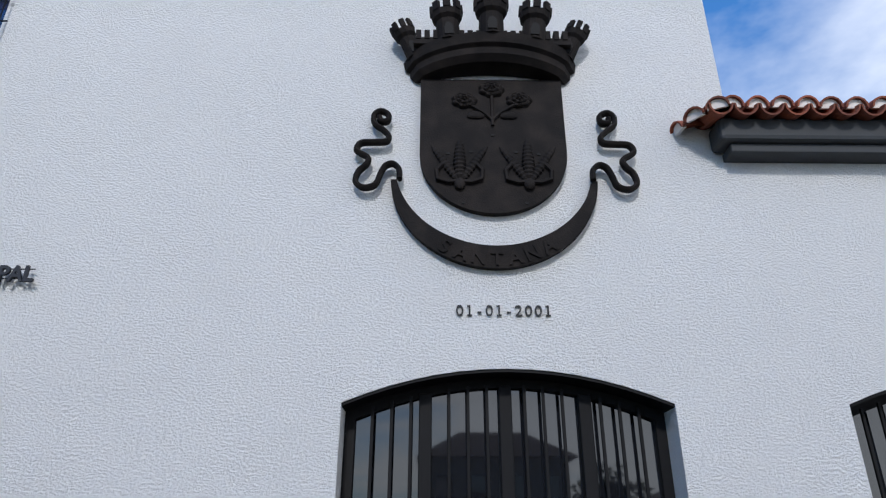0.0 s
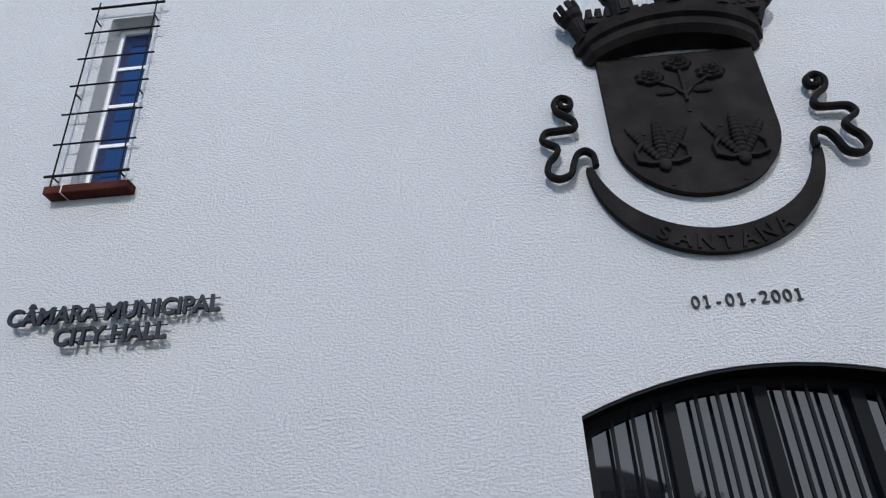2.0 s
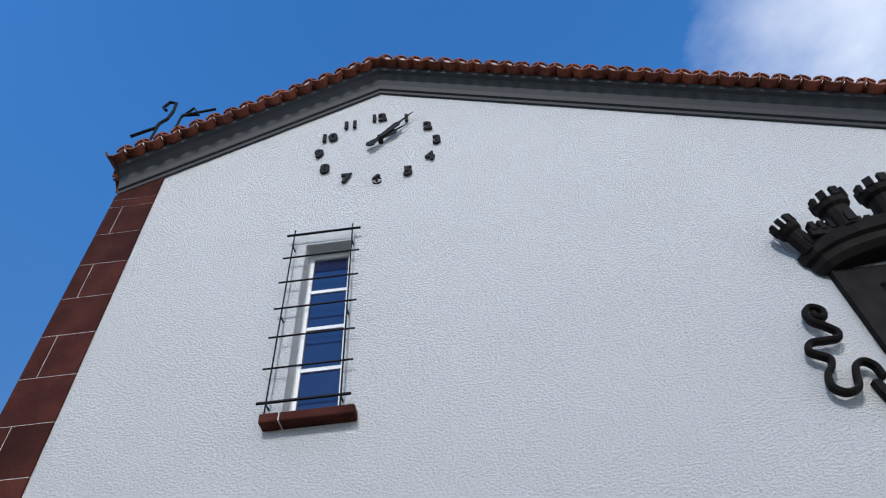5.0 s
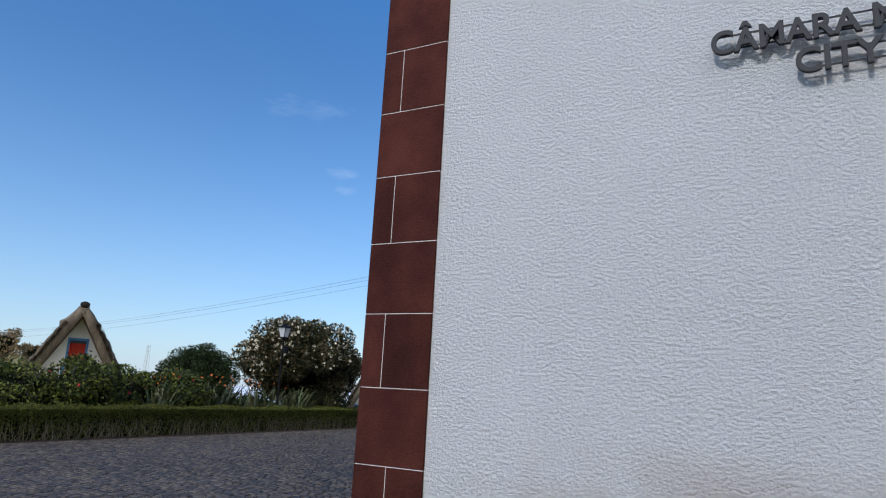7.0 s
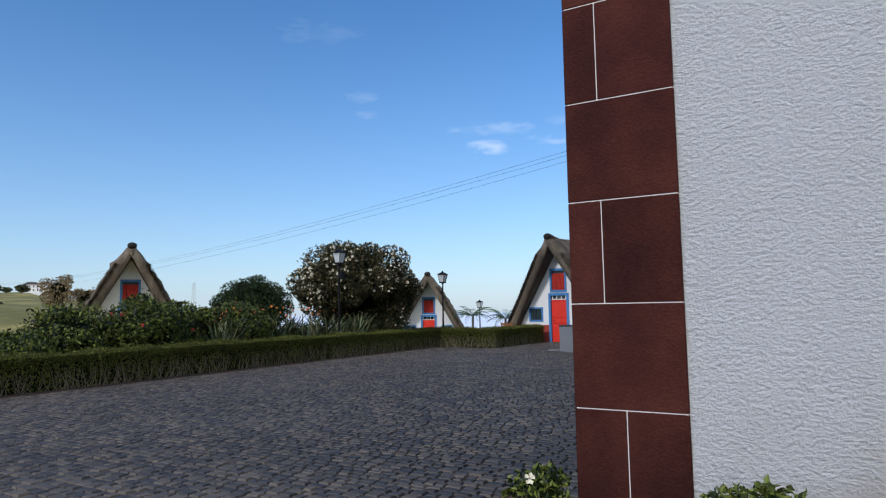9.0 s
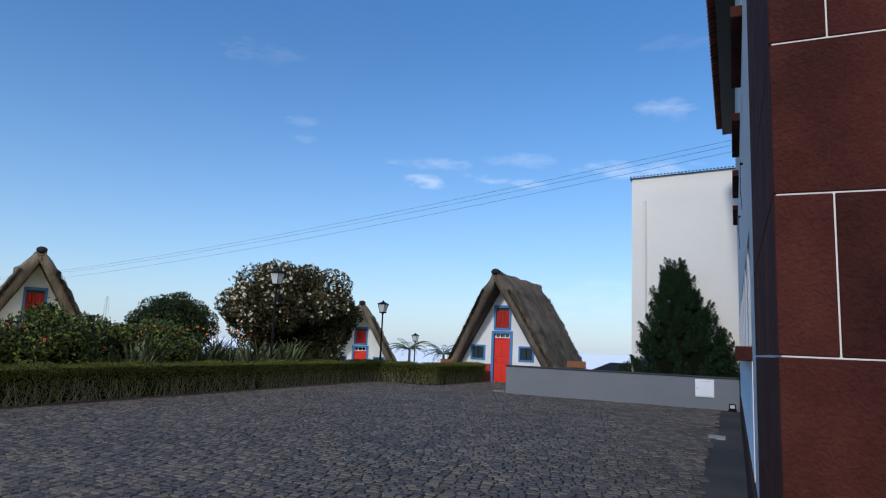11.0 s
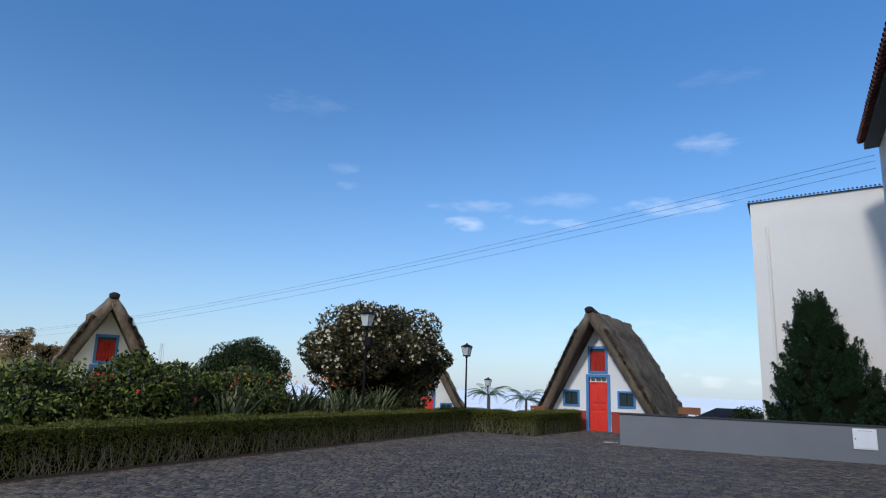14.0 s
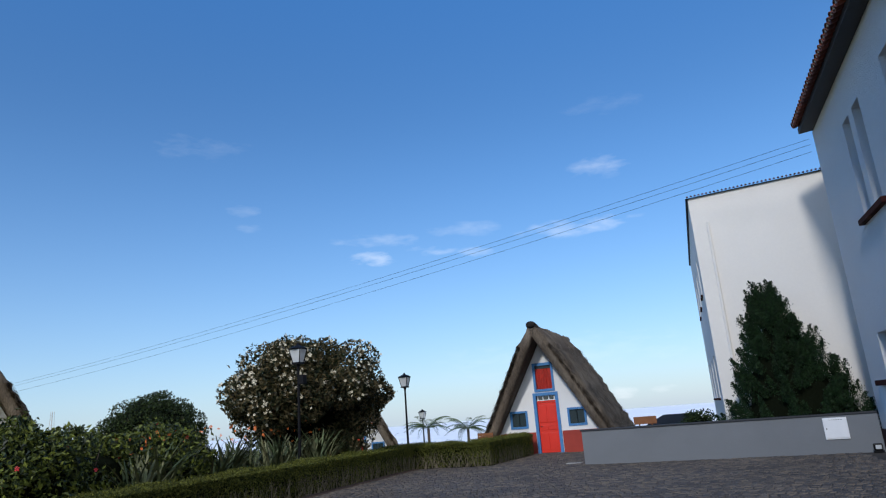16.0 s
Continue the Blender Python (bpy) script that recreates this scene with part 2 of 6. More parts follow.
LAND = material("grassy_land", (0.19, 0.165, 0.036), 0.95, 0.07, 0.25, 1.2, 0.3, 0.1, 2, tint=(0.37, 0.285, 0.080))
# distance haze over the water is put into this near-white base colour
SEA = material("haze_painted_sea", (0.86, 0.89, 0.92), 0.8, 0.01, 0.1, 0.2, 0.05)
HEDGE = material("clipped_hedge_leaf", (0.050, 0.062, 0.012), 0.6, 1.0, 0.2, 20, 0.1, island=0.35, tint=(0.125, 0.130, 0.024), spec=0.18)
# near-black paint for solid cores that stand in for shade between leaves
FOLIAGESHADE = material("painted_foliage_shade", (0.006, 0.008, 0.004), 0.95, 4, 0.2, 30, 0.2, 0.02, 20, spec=0.03)
SHRUB = material("glossy_shrub_leaf", (0.013, 0.028, 0.006), 0.5, 0.8, 0.35, 20, 0.1, island=0.45, tint=(0.115, 0.135, 0.022), spec=0.3)
CAMELLIA = material("dark_camellia_leaf", (0.020, 0.030, 0.011), 0.5, 0.8, 0.3, 20, 0.1, island=0.45, tint=(0.095, 0.072, 0.034), spec=0.18)
ROUND = material("dark_round_bush_leaf", (0.011, 0.022, 0.007), 0.5, 1.0, 0.2, 20, 0.1, island=0.35, tint=(0.032, 0.050, 0.014), spec=0.18)
PINE = material("dark_conifer_leaf", (0.005, 0.016, 0.005), 0.6, 1.5, 0.25, 20, 0.1, island=0.35, tint=(0.016, 0.040, 0.012), spec=0.2)
BLADE = material("grey_green_blade", (0.060, 0.085, 0.040), 0.6, 2, 0.2, 30, 0.1, each=0.6, tint=(0.155, 0.150, 0.080), spec=0.15)
PALM = material("palm_frond", (0.060, 0.11, 0.030), 0.5, 2, 0.2, 30, 0.1, island=0.3, tint=(0.10, 0.15, 0.06))
PETALW = material("white_petal", (0.66, 0.60, 0.45), 0.6, 10, 0.1, 60, 0.05, island=0.15)
PETALR = material("red_petal", (0.55, 0.035, 0.040), 0.55, 10, 0.1, 60, 0.05, island=0.2)
PETALO = material("orange_petal", (0.65, 0.16, 0.03), 0.55, 10, 0.1, 60, 0.05, island=0.2)
PETALP = material("pink_petal", (0.60, 0.20, 0.32), 0.55, 10, 0.1, 60, 0.05, island=0.2)
LAMPGLASS = material("frosted_lamp_glass", (0.50, 0.52, 0.52), 0.35, 5, 0.05, 50, 0.03)
FARWALL = material("far_house_wall", (0.42, 0.40, 0.37), 0.9, 0.5, 0.08, 10, 0.04)
# wall colour of the shaded street fronts, darkened to carry their shade
STREETWALL = material("shade_dark_render", (0.10, 0.095, 0.09), 0.9, 0.5, 0.15, 10, 0.08)
FARROOF = material("far_house_roof", (0.070, 0.038, 0.030), 0.9, 0.8, 0.15, 10, 0.1)
FARTREE = material("far_tree_leaf", (0.035, 0.050, 0.020), 0.8, 0.3, 0.25, 5, 0.15, island=0.3, tint=(0.07, 0.075, 0.03))
DRYTREE = material("dry_tree_leaf", (0.16, 0.11, 0.05), 0.8, 0.3, 0.25, 5, 0.15, island=0.3, tint=(0.22, 0.16, 0.08))


def glass_material(name, tint, rough=0.03):
    m = bpy.data.materials.new(name)
    m.use_nodes = True
    b = m.node_tree.nodes["Principled BSDF"]
    b.inputs["Base Color"].default_value = (*tint, 1)
    b.inputs["Roughness"].default_value = rough
    b.inputs["Specular IOR Level"].default_value = 0.9
    b.inputs["IOR"].default_value = 1.55
    return m


DARKGLASS = glass_material("dark_window_glass", (0.008, 0.009, 0.012))
BLUEGLASS = glass_material("blue_tinted_glass", (0.012, 0.022, 0.075), 0.06)


# ---- helpers ----
def to_mesh(name, bm, mat):
    me = bpy.data.meshes.new(name)
    bm.normal_update()
    bm.to_mesh(me)
    bm.free()
    me.materials.append(mat)
    return me


def part(name, bm, mat, parent=None, label=""):
    ob = new(name, to_mesh(name, bm, mat))
    ob.parent = parent
    return tagged(ob, label)


def piece(name, me, parent, m):
    ob = new(name, me)
    ob.parent = parent
    ob.matrix_basis = m
    return ob


def thing(name, label, category, at=(0, 0, 0), group="", kind=""):
    ob = new(name)
    ob.matrix_world = at if isinstance(at, Matrix) else Matrix.Translation(at)
    return tagged(ob, label, category, group, kind)


def box(bm, x0, x1, y0, y1, z0, z1, bevel=0.0):
    r = bmesh.ops.create_cube(bm, size=1.0)
    vs = r["verts"]
    for v in vs:
        v.co = Vector(((x0 + x1) / 2 + v.co.x * (x1 - x0), (y0 + y1) / 2 + v.co.y * (y1 - y0), (z0 + z1) / 2 + v.co.z * (z1 - z0)))
    if bevel:
        es = list({e for v in vs for e in v.link_edges})
        bmesh.ops.bevel(bm, geom=es, offset=bevel, segments=2, affect="EDGES", profile=0.5)
    return bm


def cube(x0, x1, y0, y1, z0, z1, bevel=0.0):
    return box(bmesh.new(), x0, x1, y0, y1, z0, z1, bevel)


def tube(bm, pts, radius, sides=8, flat=1.0, taper=None):
    """A tube along points; flat squeezes it along y."""
    rings = []
    n = len(pts)
    pts = [Vector(p) for p in pts]
    for i, p in enumerate(pts):
        d = (pts[min(i + 1, n - 1)] - pts[max(i - 1, 0)]).normalized()
        a = d.cross(Vector((0.05, 1, 0.02))).normalized()
        if a.length < 0.5:
            a = Vector((1, 0, 0))
        c = d.cross(a).normalized()
        r = radius if taper is None else radius + (taper - radius) * i / max(n - 1, 1)
        rings.append([bm.verts.new(p + a * r * math.cos(2 * math.pi * k / sides) + c * r * flat * math.sin(2 * math.pi * k / sides)) for k in range(sides)])
    for q, s in zip(rings, rings[1:]):
        for k in range(sides):
            bm.faces.new((q[k], q[(k + 1) % sides], s[(k + 1) % sides], s[k]))
    bm.faces.new(rings[0][::-1])
    bm.faces.new(rings[-1])
    return bm


def lathe(bm, profile, sides=16, at=(0, 0, 0)):
    """Turns (radius, height) pairs round the z axis."""
    rings = []
    for r, z in profile:
        rings.append([bm.verts.new((at[0] + r * math.cos(2 * math.pi * k / sides), at[1] + r * math.sin(2 * math.pi * k / sides), at[2] + z)) for k in range(sides)])
    for q, s in zip(rings, rings[1:]):
        for k in range(sides):
            bm.faces.new((q[k], q[(k + 1) % sides], s[(k + 1) % sides], s[k]))
    bm.faces.new(rings[0][::-1])
    bm.faces.new(rings[-1])
    return bm


def plate(outer, holes, place, depth):
    """A flat outline with holes, given in (u, v), set by place(u, v, d) and thickened by depth."""
    bm = bmesh.new()
    edges = []
    for loop in (outer, *holes):
        vs = [bm.verts.new((u, v, 0)) for u, v in loop]
        edges += [bm.edges.new((a, b)) for a, b in zip(vs, vs[1:] + vs[:1])]
    bmesh.ops.triangle_fill(bm, use_beauty=True, use_dissolve=False, edges=edges)
    ext = bmesh.ops.extrude_face_region(bm, geom=bm.faces[:])
    back = {v for v in ext["geom"] if isinstance(v, bmesh.types.BMVert)}
    for v in bm.verts:
        v.co = Vector(place(v.co.x, v.co.y, depth if v in back else 0.0))
    bmesh.ops.recalc_face_normals(bm, faces=bm.faces[:])
    return bm


def rect(u0, u1, v0, v1):
    return [(u0, v0), (u1, v0), (u1, v1), (u0, v1)]


def arch(u0, u1, v0, spring, top, n=14):
    """An opening with a shallow curved head."""
    pts = [(u0, v0), (u1, v0)]
    for i in range(n + 1):
        s = 1 - 2 * i / n
        pts.append(((u0 + u1) / 2 + s * (u1 - u0) / 2, spring + (top - spring) * (1 - s * s)))
    return pts


def text_mesh(name, words, size, mat, m, depth, parent=None, bold=0.0, align="LEFT", label="", space=1.0, width=0.0):
    cu = bpy.data.curves.new(name, "FONT")
    cu.body, cu.size, cu.extrude, cu.offset, cu.align_x = words, size, depth, bold, align
    cu.space_character = space
    tmp = new(name, cu)
    me = bpy.data.meshes.new_from_object(tmp.evaluated_get(bpy.context.evaluated_depsgraph_get()))
    bpy.data.objects.remove(tmp)
    me.materials.clear()
    me.materials.append(mat)
    if width:
        xs = [v.co.x for v in me.vertices]
        k = width / (max(xs) - min(xs))
        for v in me.vertices:
            v.co.x *= k
    ob = new(name, me)
    ob.parent = parent
    ob.matrix_basis = m
    return tagged(ob, label)


def leaf_mesh(name, centres, size, mat, rng, up=0.3, aspect=0.5, jitter=0.35, fold=0.18):
    """Many small folded leaves, one at each centre."""
    c = np.asarray(centres, float)
    n = len(c)
    d = rng.normal(size=(n, 3))
    d[:, 2] += up
    d /= np.linalg.norm(d, axis=1)[:, None]
    s = np.cross(d, rng.normal(size=(n, 3)))
    s /= np.linalg.norm(s, axis=1)[:, None] + 1e-9
    w = np.cross(d, s)
    L = (size * (1 + jitter * rng.uniform(-1, 1, n)))[:, None]
    v = np.empty((n, 4, 3))
    v[:, 0] = c - d * L * 0.5
    v[:, 1] = c + s * L * aspect * 0.5 + w * L * fold
    v[:, 2] = c + d * L * 0.5
    v[:, 3] = c - s * L * aspect * 0.5 + w * L * fold
    i = np.arange(n) * 4
    f = np.concatenate([np.stack([i, i + 1, i + 2], 1), np.stack([i, i + 2, i + 3], 1)])
    me = bpy.data.meshes.new(name)
    me.from_pydata(v.reshape(-1, 3).tolist(), [], f.tolist())
    me.materials.append(mat)
    return me


def leaves(name, centres, size, mat, parent, rng, label="", **kw):
    ob = new("foliage" if name == "leaves" else name, leaf_mesh(name, centres, size, mat, rng, **kw))
    ob.parent = parent
    return tagged(ob, label, kind="stuff")


def flower_points(rng, pts, count, outward):
    pick = rng.choice(len(pts), count, replace=False)
    return pts[pick] + outward


def blossom_shape(size, mat, rng):
    """One five-petalled bloom facing up."""
    vs, fs = [], []
    for k in range(5):
        a = 2 * math.pi * k / 5 + rng.uniform(0, 0.4)
        b = len(vs)
        for r, o, z in ((0.05, 0, 0), (0.75, -0.5, 0.25), (1.0, 0, 0.15), (0.75, 0.5, 0.25)):
            vs.append((r * math.cos(a + o) * size, r * math.sin(a + o) * size, z * size))
        fs += [(b, b + 1, b + 2), (b, b + 2, b + 3)]
    me = bpy.data.meshes.new("flower")
    me.from_pydata(vs, [], fs)
    me.materials.append(mat)
    return me


def blossom(name, centres, size, mat, parent, rng, label=""):
    """Blooms scattered over a plant, each a part of its own."""
    shapes = [blossom_shape(size, mat, rng) for _ in range(3)]
    for i, c in enumerate(centres):
        d = Vector(rng.normal(size=3)) + Vector((0.6, -0.8, 0.2))
        m = Matrix.Translation(c) @ d.normalized().to_track_quat("Z", "Y").to_matrix().to_4x4() @ Matrix.Scale(rng.uniform(0.7, 1.15), 4)
        piece("flower", shapes[i % 3], parent, m)


def crown_points(rng, n, centre, radii, lumps=18, lump=0.42, shell=0.55):
    """Points over a lumpy crown: many overlapping clumps with gaps between."""
    cs = []
    while len(cs) < lumps:
        p = rng.normal(size=3)
        p /= np.linalg.norm(p)
        cs.append(p * rng.uniform(0.45, 0.78))
    cs = np.array(cs)
    k = rng.integers(0, lumps, n)
    q = rng.normal(size=(n, 3))
    q /= np.linalg.norm(q, axis=1)[:, None]
    q *= (shell + (1 - shell) * rng.uniform(0, 1, n) ** 0.5)[:, None] * lump * rng.uniform(0.7, 1.15, lumps)[k][:, None]
    return (cs[k] + q) * np.array(radii) + np.array(centre)


def ground_z(x, y):
    return -0.21 + 0.0015 * max(-12.0, min(y, 24.0))


# ---- the land: one sheet to the horizon ----
def land_height(x, y):
    r = math.hypot(x + 5, y - 8)
    base = ground_z(x, y) - 0.03
    if r < 27:
        return base
    az = math.degrees(math.atan2(-(x + 5), y - 8))
    west = max(0.0, min(1.0, (az - 48) / 14)) * max(0.0, min(1.0, (165 - az) / 20))
    down = -46 * (1 - math.exp(-(r - 27) / 26))
    hill = 0.034 * max(0.0, r - 40) + 5 * noise.noise((x * 0.012, y * 0.012, 0)) * max(0.0, min(1, (r - 40) / 80)) + 2.0 * noise.noise((x * 0.04, y * 0.04, 3)) * max(0.0, min(1, (r - 40) / 60))
    far = min(1.0, max(0.0, (r - 900) / 600))
    z = base + down * (1 - west) + min(hill, 30) * west * (1 - far) - 30 * far * west
    return z


bm = bmesh.new()
rings = [0, 4, 8, 12, 16, 20, 24, 27, 30, 33, 36, 40, 44, 48, 58, 70, 85, 105, 130, 160, 200, 250, 320, 400, 520, 700, 900, 1200, 1600]
prev = None
for r in rings:
    ring = []
    for k in range(96):
        a = 2 * math.pi * k / 96
        x, y = -5 + r * math.cos(a), 8 + r * math.sin(a)
        ring.append(bm.verts.new((x, y, land_height(x, y))) if r or not ring else ring[0])
    if prev:
        for k in range(96):
            q = [prev[k], ring[k], ring[(k + 1) % 96], prev[(k + 1) % 96]]
            q = list(dict.fromkeys(q))
            bm.faces.new(q)
    prev = ring
ob = part("ground", bm, LAND)
tagged(ob, "grassy land with scrub sloping to the sea", "ground", kind="structure")
for p in ob.data.polygons:
    p.use_smooth = True
# sea disc, pale because haze is painted into its colour
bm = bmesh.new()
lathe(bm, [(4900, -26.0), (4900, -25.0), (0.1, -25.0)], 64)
tagged(part("water", bm, SEA), "sea below the land with haze painted into its colour", "sea", kind="structure")

# courtyard bed under the cobbles
bm = bmesh.new()
nx, ny = 2, 20
grid = [[bm.verts.new((-13.2 + 28.0 * i / nx, -9 + 33.0 * j / ny, ground_z(0, -9 + 33.0 * j / ny) - 0.012)) for i in range(nx + 1)] for j in range(ny + 1)]
for j in range(ny):
    for i in range(nx):
        bm.faces.new((grid[j][i], grid[j][i + 1], grid[j + 1][i + 1], grid[j + 1][i]))
courtyard = part("courtyard_pavement", bm, JOINT)
tagged(courtyard, "dark basalt cobbled courtyard with earth joints", "pavement", kind="structure")

# ---- the town hall ----
Y1 = 18.4            # far end of the side wall
APX, APZ = 3.0, 9.29   # gable peak
LZ = 7.685            # wall top at the corner
RX, RZ = 9.58, 6.66  # end of the long slope
GB = -0.35           # foot of the walls


def rake(x):
    return LZ + (APZ - LZ) * x / APX if x < APX else APZ + (RZ - APZ) * (x - APX) / (RX - APX)


ARCH1 = arch(6.24, 8.73, -0.30, 2.28, 2.54)
ARCH2 = arch(10.04, 12.53, -0.30, 2.28, 2.54)
SLIT = rect(2.30, 2.74, 4.42, 6.42)
outer = [(0.0, GB), (15.0, GB), (15.0, 4.75), (RX, 4.75), (RX, RZ), (APX, APZ), (0.0, LZ)]


def on_front(u, v, d):
    return (u, d, v)


hole1 = [p for p in ARCH1]
hole2 = [p for p in ARCH2]
wall_front = part("wall_front", plate(outer, [hole1, hole2, SLIT], on_front, 0.40), STUCCO)
tagged(wall_front, "rough white stucco gabled front wall of the town hall", "wall", kind="structure")

LOW = [(4.00 + 1.68 * k, 5.12 + 1.68 * k) for k in range(8)]
SILLS = [4.48 + 3.136 * k for k in range(4)]
side_holes = [rect(a, b, 1.43, 2.43) for a, b in LOW]
for s in SILLS:
    side_holes += [rect(s + 0.25, s + 0.82, 4.77, 6.92), rect(s + 1.15, s + 1.72, 4.77, 6.92)]


def on_side(u, v, d):
    return (d, u, v)


wall_side = part("wall_side", plate([(0.41, GB), (Y1, GB), (Y1, 7.88), (0.41, 7.88)], side_holes, on_side, 0.35), STUCCO)
tagged(wall_side, "rough white stucco side wall with rows of windows", "wall", kind="structure")
tagged(part("wall_back", cube(0.36, 15, Y1 - 0.35, Y1, GB, 6.6), STUCCO), "plain white stucco back wall", "wall", kind="structure")
tagged(part("wall_east", cube(14.65, 15, 0.41, Y1 - 0.36, GB, 5.0), STUCCO), "plain white stucco end wall", "wall", kind="structure")
tagged(part("wall_upper_east", cube(RX - 0.3, RX, 0.41, Y1 - 0.36, 5.2, RZ - 0.05), STUCCO), "plain white stucco upper wall", "wall", kind="structure")
tagged(part("floor", cube(0.4, 14.6, 0.45, Y1 - 0.4, -0.34, -0.25), JOINT), "dark interior floor", "floor", kind="structure")
tagged(part("ceiling", cube(0.4, 14.6, 0.45, Y1 - 0.4, 4.4, 4.6), SMOOTH), "plain interior ceiling", "ceiling", kind="structure")

# smooth panel under the side windows, dado and sill band
tagged(part("wall_panel", cube(-0.006, 0.0, 3.86, Y1 - 0.6, 0.34, 1.30), SMOOTH), "smooth white plaster panel below the windows", "wall panel", kind="structure")
tagged(part("baseboard", cube(-0.03, 0.0, 2.22, Y1, GB, 0.33, 0.004), DADO), "dark brown stone dado along the wall foot", "dado", kind="structure")
band = thing("window_sill_band", "dark brown stone sill running under the windows", "window sill")
for k in range(11):
    part("sill_stone", cube(-0.13, 0.02, 3.86 + 1.24 * k + 0.006, 3.86 + 1.24 * (k + 1) - 0.006, 1.30, 1.42, 0.01), QUOIN, band)


def casement(name, u0, u1, v0, v1, place, bars, label, pane_mat, parent=None, fw=0.05):
    """A framed window with cross bars: frame, panes, bars."""
    w = thing(name, label, "window", kind="structure")
    part("window_frame", plate(rect(u0, u1, v0, v1), [rect(u0 + fw, u1 - fw, v0 + fw, v1 - fw)], place, 0.05), WHITEFRAME, w)
    cuts = [v0 + fw] + list(bars) + [v1 - fw]
    for a, b in zip(cuts, cuts[1:]):
        part("pane", plate(rect(u0 + fw, u1 - fw, a + 0.008, b - 0.008), [], lambda u, v, d: place(u, v, 0.02 + d), 0.008), pane_mat, w)
    for b in bars:
        part("glazing_bar", plate(rect(u0 + fw, u1 - fw, b - 0.018, b + 0.018), [], lambda u, v, d: place(u, v, 0.008 + d), 0.035), WHITEFRAME, w)
    return w


n_win = 0
for a, b in LOW:
    n_win += 1
    casement("window_%d" % n_win, a, b, 1.43, 2.43, lambda u, v, d: (0.20 + d, u, v), [], "white-framed window deep in a stucco recess", BLUEGLASS)
for s in SILLS:
    for a in (s + 0.25, s + 1.15):
        n_win += 1
        casement("window_%d" % n_win, a, a + 0.57, 4.77, 6.92, lambda u, v, d: (0.20 + d, u, v), [5.5, 6.2], "narrow white-framed upper window in a recess", BLUEGLASS)
    st = thing("window_sill", "dark brown stone sill under paired windows", "window sill", group="upper sills")
    for k in range(2):
        part("sill_stone", cube(-0.11, 0.02, s + 0.95 * k + 0.004, s + 0.95 * (k + 1) - 0.004, 4.64, 4.76, 0.012), QUOIN, st)
n_win += 1
casement("window_%d" % n_win, 2.30, 2.74, 4.42, 6.42, lambda u, v, d: (u, 0.16 + d, v), [5.00, 5.46, 5.92], "tall white-framed slit window with blue glass", BLUEGLASS)
sill = thing("window_sill", "chipped dark brown stone sill of the slit window", "window sill")
part("sill_stone", cube(2.17, 2.318, -0.12, 0.05, 4.33, 4.41, 0.014), QUOIN, sill)
part("sill_stone", cube(2.326, 2.89, -0.12, 0.05, 4.33, 4.41, 0.014), QUOIN, sill)
part("mortar", cube(2.318, 2.326, -0.117, 0.05, 4.335, 4.405), MORTAR, sill, "white mortar joint")

grille = thing("window_grille", "black iron bar grille before the slit window", "window grille")
for k in range(7):
    z = 4.53 + 0.328 * k
    r = 0.013 if k in (0, 6) else 0.009
    part("bar", tube(bmesh.new(), [(2.12, -0.08, z), (2.85, -0.08, z)], r, 6), BLACK, grille)
for x in (2.195, 2.77):
    part("upright", tube(bmesh.new(), [(x, -0.08, 4.41), (x, -0.08, 6.57)], 0.0075, 6), BLACK, grille)
    for z in (4.52, 5.42, 6.34):
        part("fixing", tube(bmesh.new(), [(x, -0.08, z), (x, 0.02, z)], 0.008, 6), BLACK, grille)


def barred_door(name, x0, x1):
    """Arched glazed doors behind upright iron bars."""
    d = thing(name, "black arched glazed double door behind iron bars", "door", kind="structure")
    Y = 0.26
    a_out, a_in = arch(x0 + 0.002, x1 - 0.002, -0.29, 2.275, 2.535), arch(x0 + 0.08, x1 - 0.08, -0.2, 2.20, 2.45)
    part("door_frame", plate(a_out, [a_in], lambda u, v, q: (u, Y + q, v), 0.08), BLACK, d)
    head = arch(x0, x1, 0.0, 2.28, 2.54)[2:]
    part("lintel_board", plate(head + [(u, v - 0.022) for u, v in head[::-1]], [], lambda u, v, q: (u, 0.012 + q, v - 0.001), 0.245), BLACK, d, "black painted board under the arch")
    part("pane", plate(arch(x0 + 0.07, x1 - 0.07, -0.21, 2.21, 2.46), [], lambda u, v, q: (u, Y + 0.05 + q, v), 0.01), DARKGLASS, d)
    w = x1 - x0
    top = lambda x: 2.21 + 0.25 * (1 - ((x - (x0 + x1) / 2) / (w / 2)) ** 2)
    for x in (x0 + w * 0.25, x0 + w * 0.5, x0 + w * 0.75):
        part("stile", cube(x - 0.05, x + 0.05, Y - 0.03, Y + 0.045, -0.25, top(x), 0.008), BLACK, d)
    k = 0
    for i in range(1, 16):
        x = x0 + 0.07 + (w - 0.14) * i / 16
        if i % 4 == 0:
            continue
        part("bar", cube(x - 0.012, x + 0.012, Y - 0.06, Y - 0.036, -0.25, top(x), 0.003), BLACK, d)
    return d


barred_door("door_1", 6.24, 8.73)
barred_door("door_2", 10.04, 12.53)

# ---- roof ----
roof = thing("roof", "red clay barrel tile roof with dark grey eaves", "roof", kind="structure")


def slope_slab(x0, z0, x1, z1, y0, y1, t):
    bm = bmesh.new()
    vs = [bm.verts.new(p) for p in ((x0, y0, z0), (x1, y0, z1), (x1, y1, z1), (x0, y1, z0), (x0, y0, z0 + t), (x1, y0, z1 + t), (x1, y1, z1 + t), (x0, y1, z0 + t))]
    for f in ((3, 2, 1, 0), (4, 5, 6, 7), (0, 1, 5, 4), (1, 2, 6, 5), (2, 3, 7, 6), (3, 0, 4, 7)):
        bm.faces.new([vs[i] for i in f])
    return bm


lx = -0.40
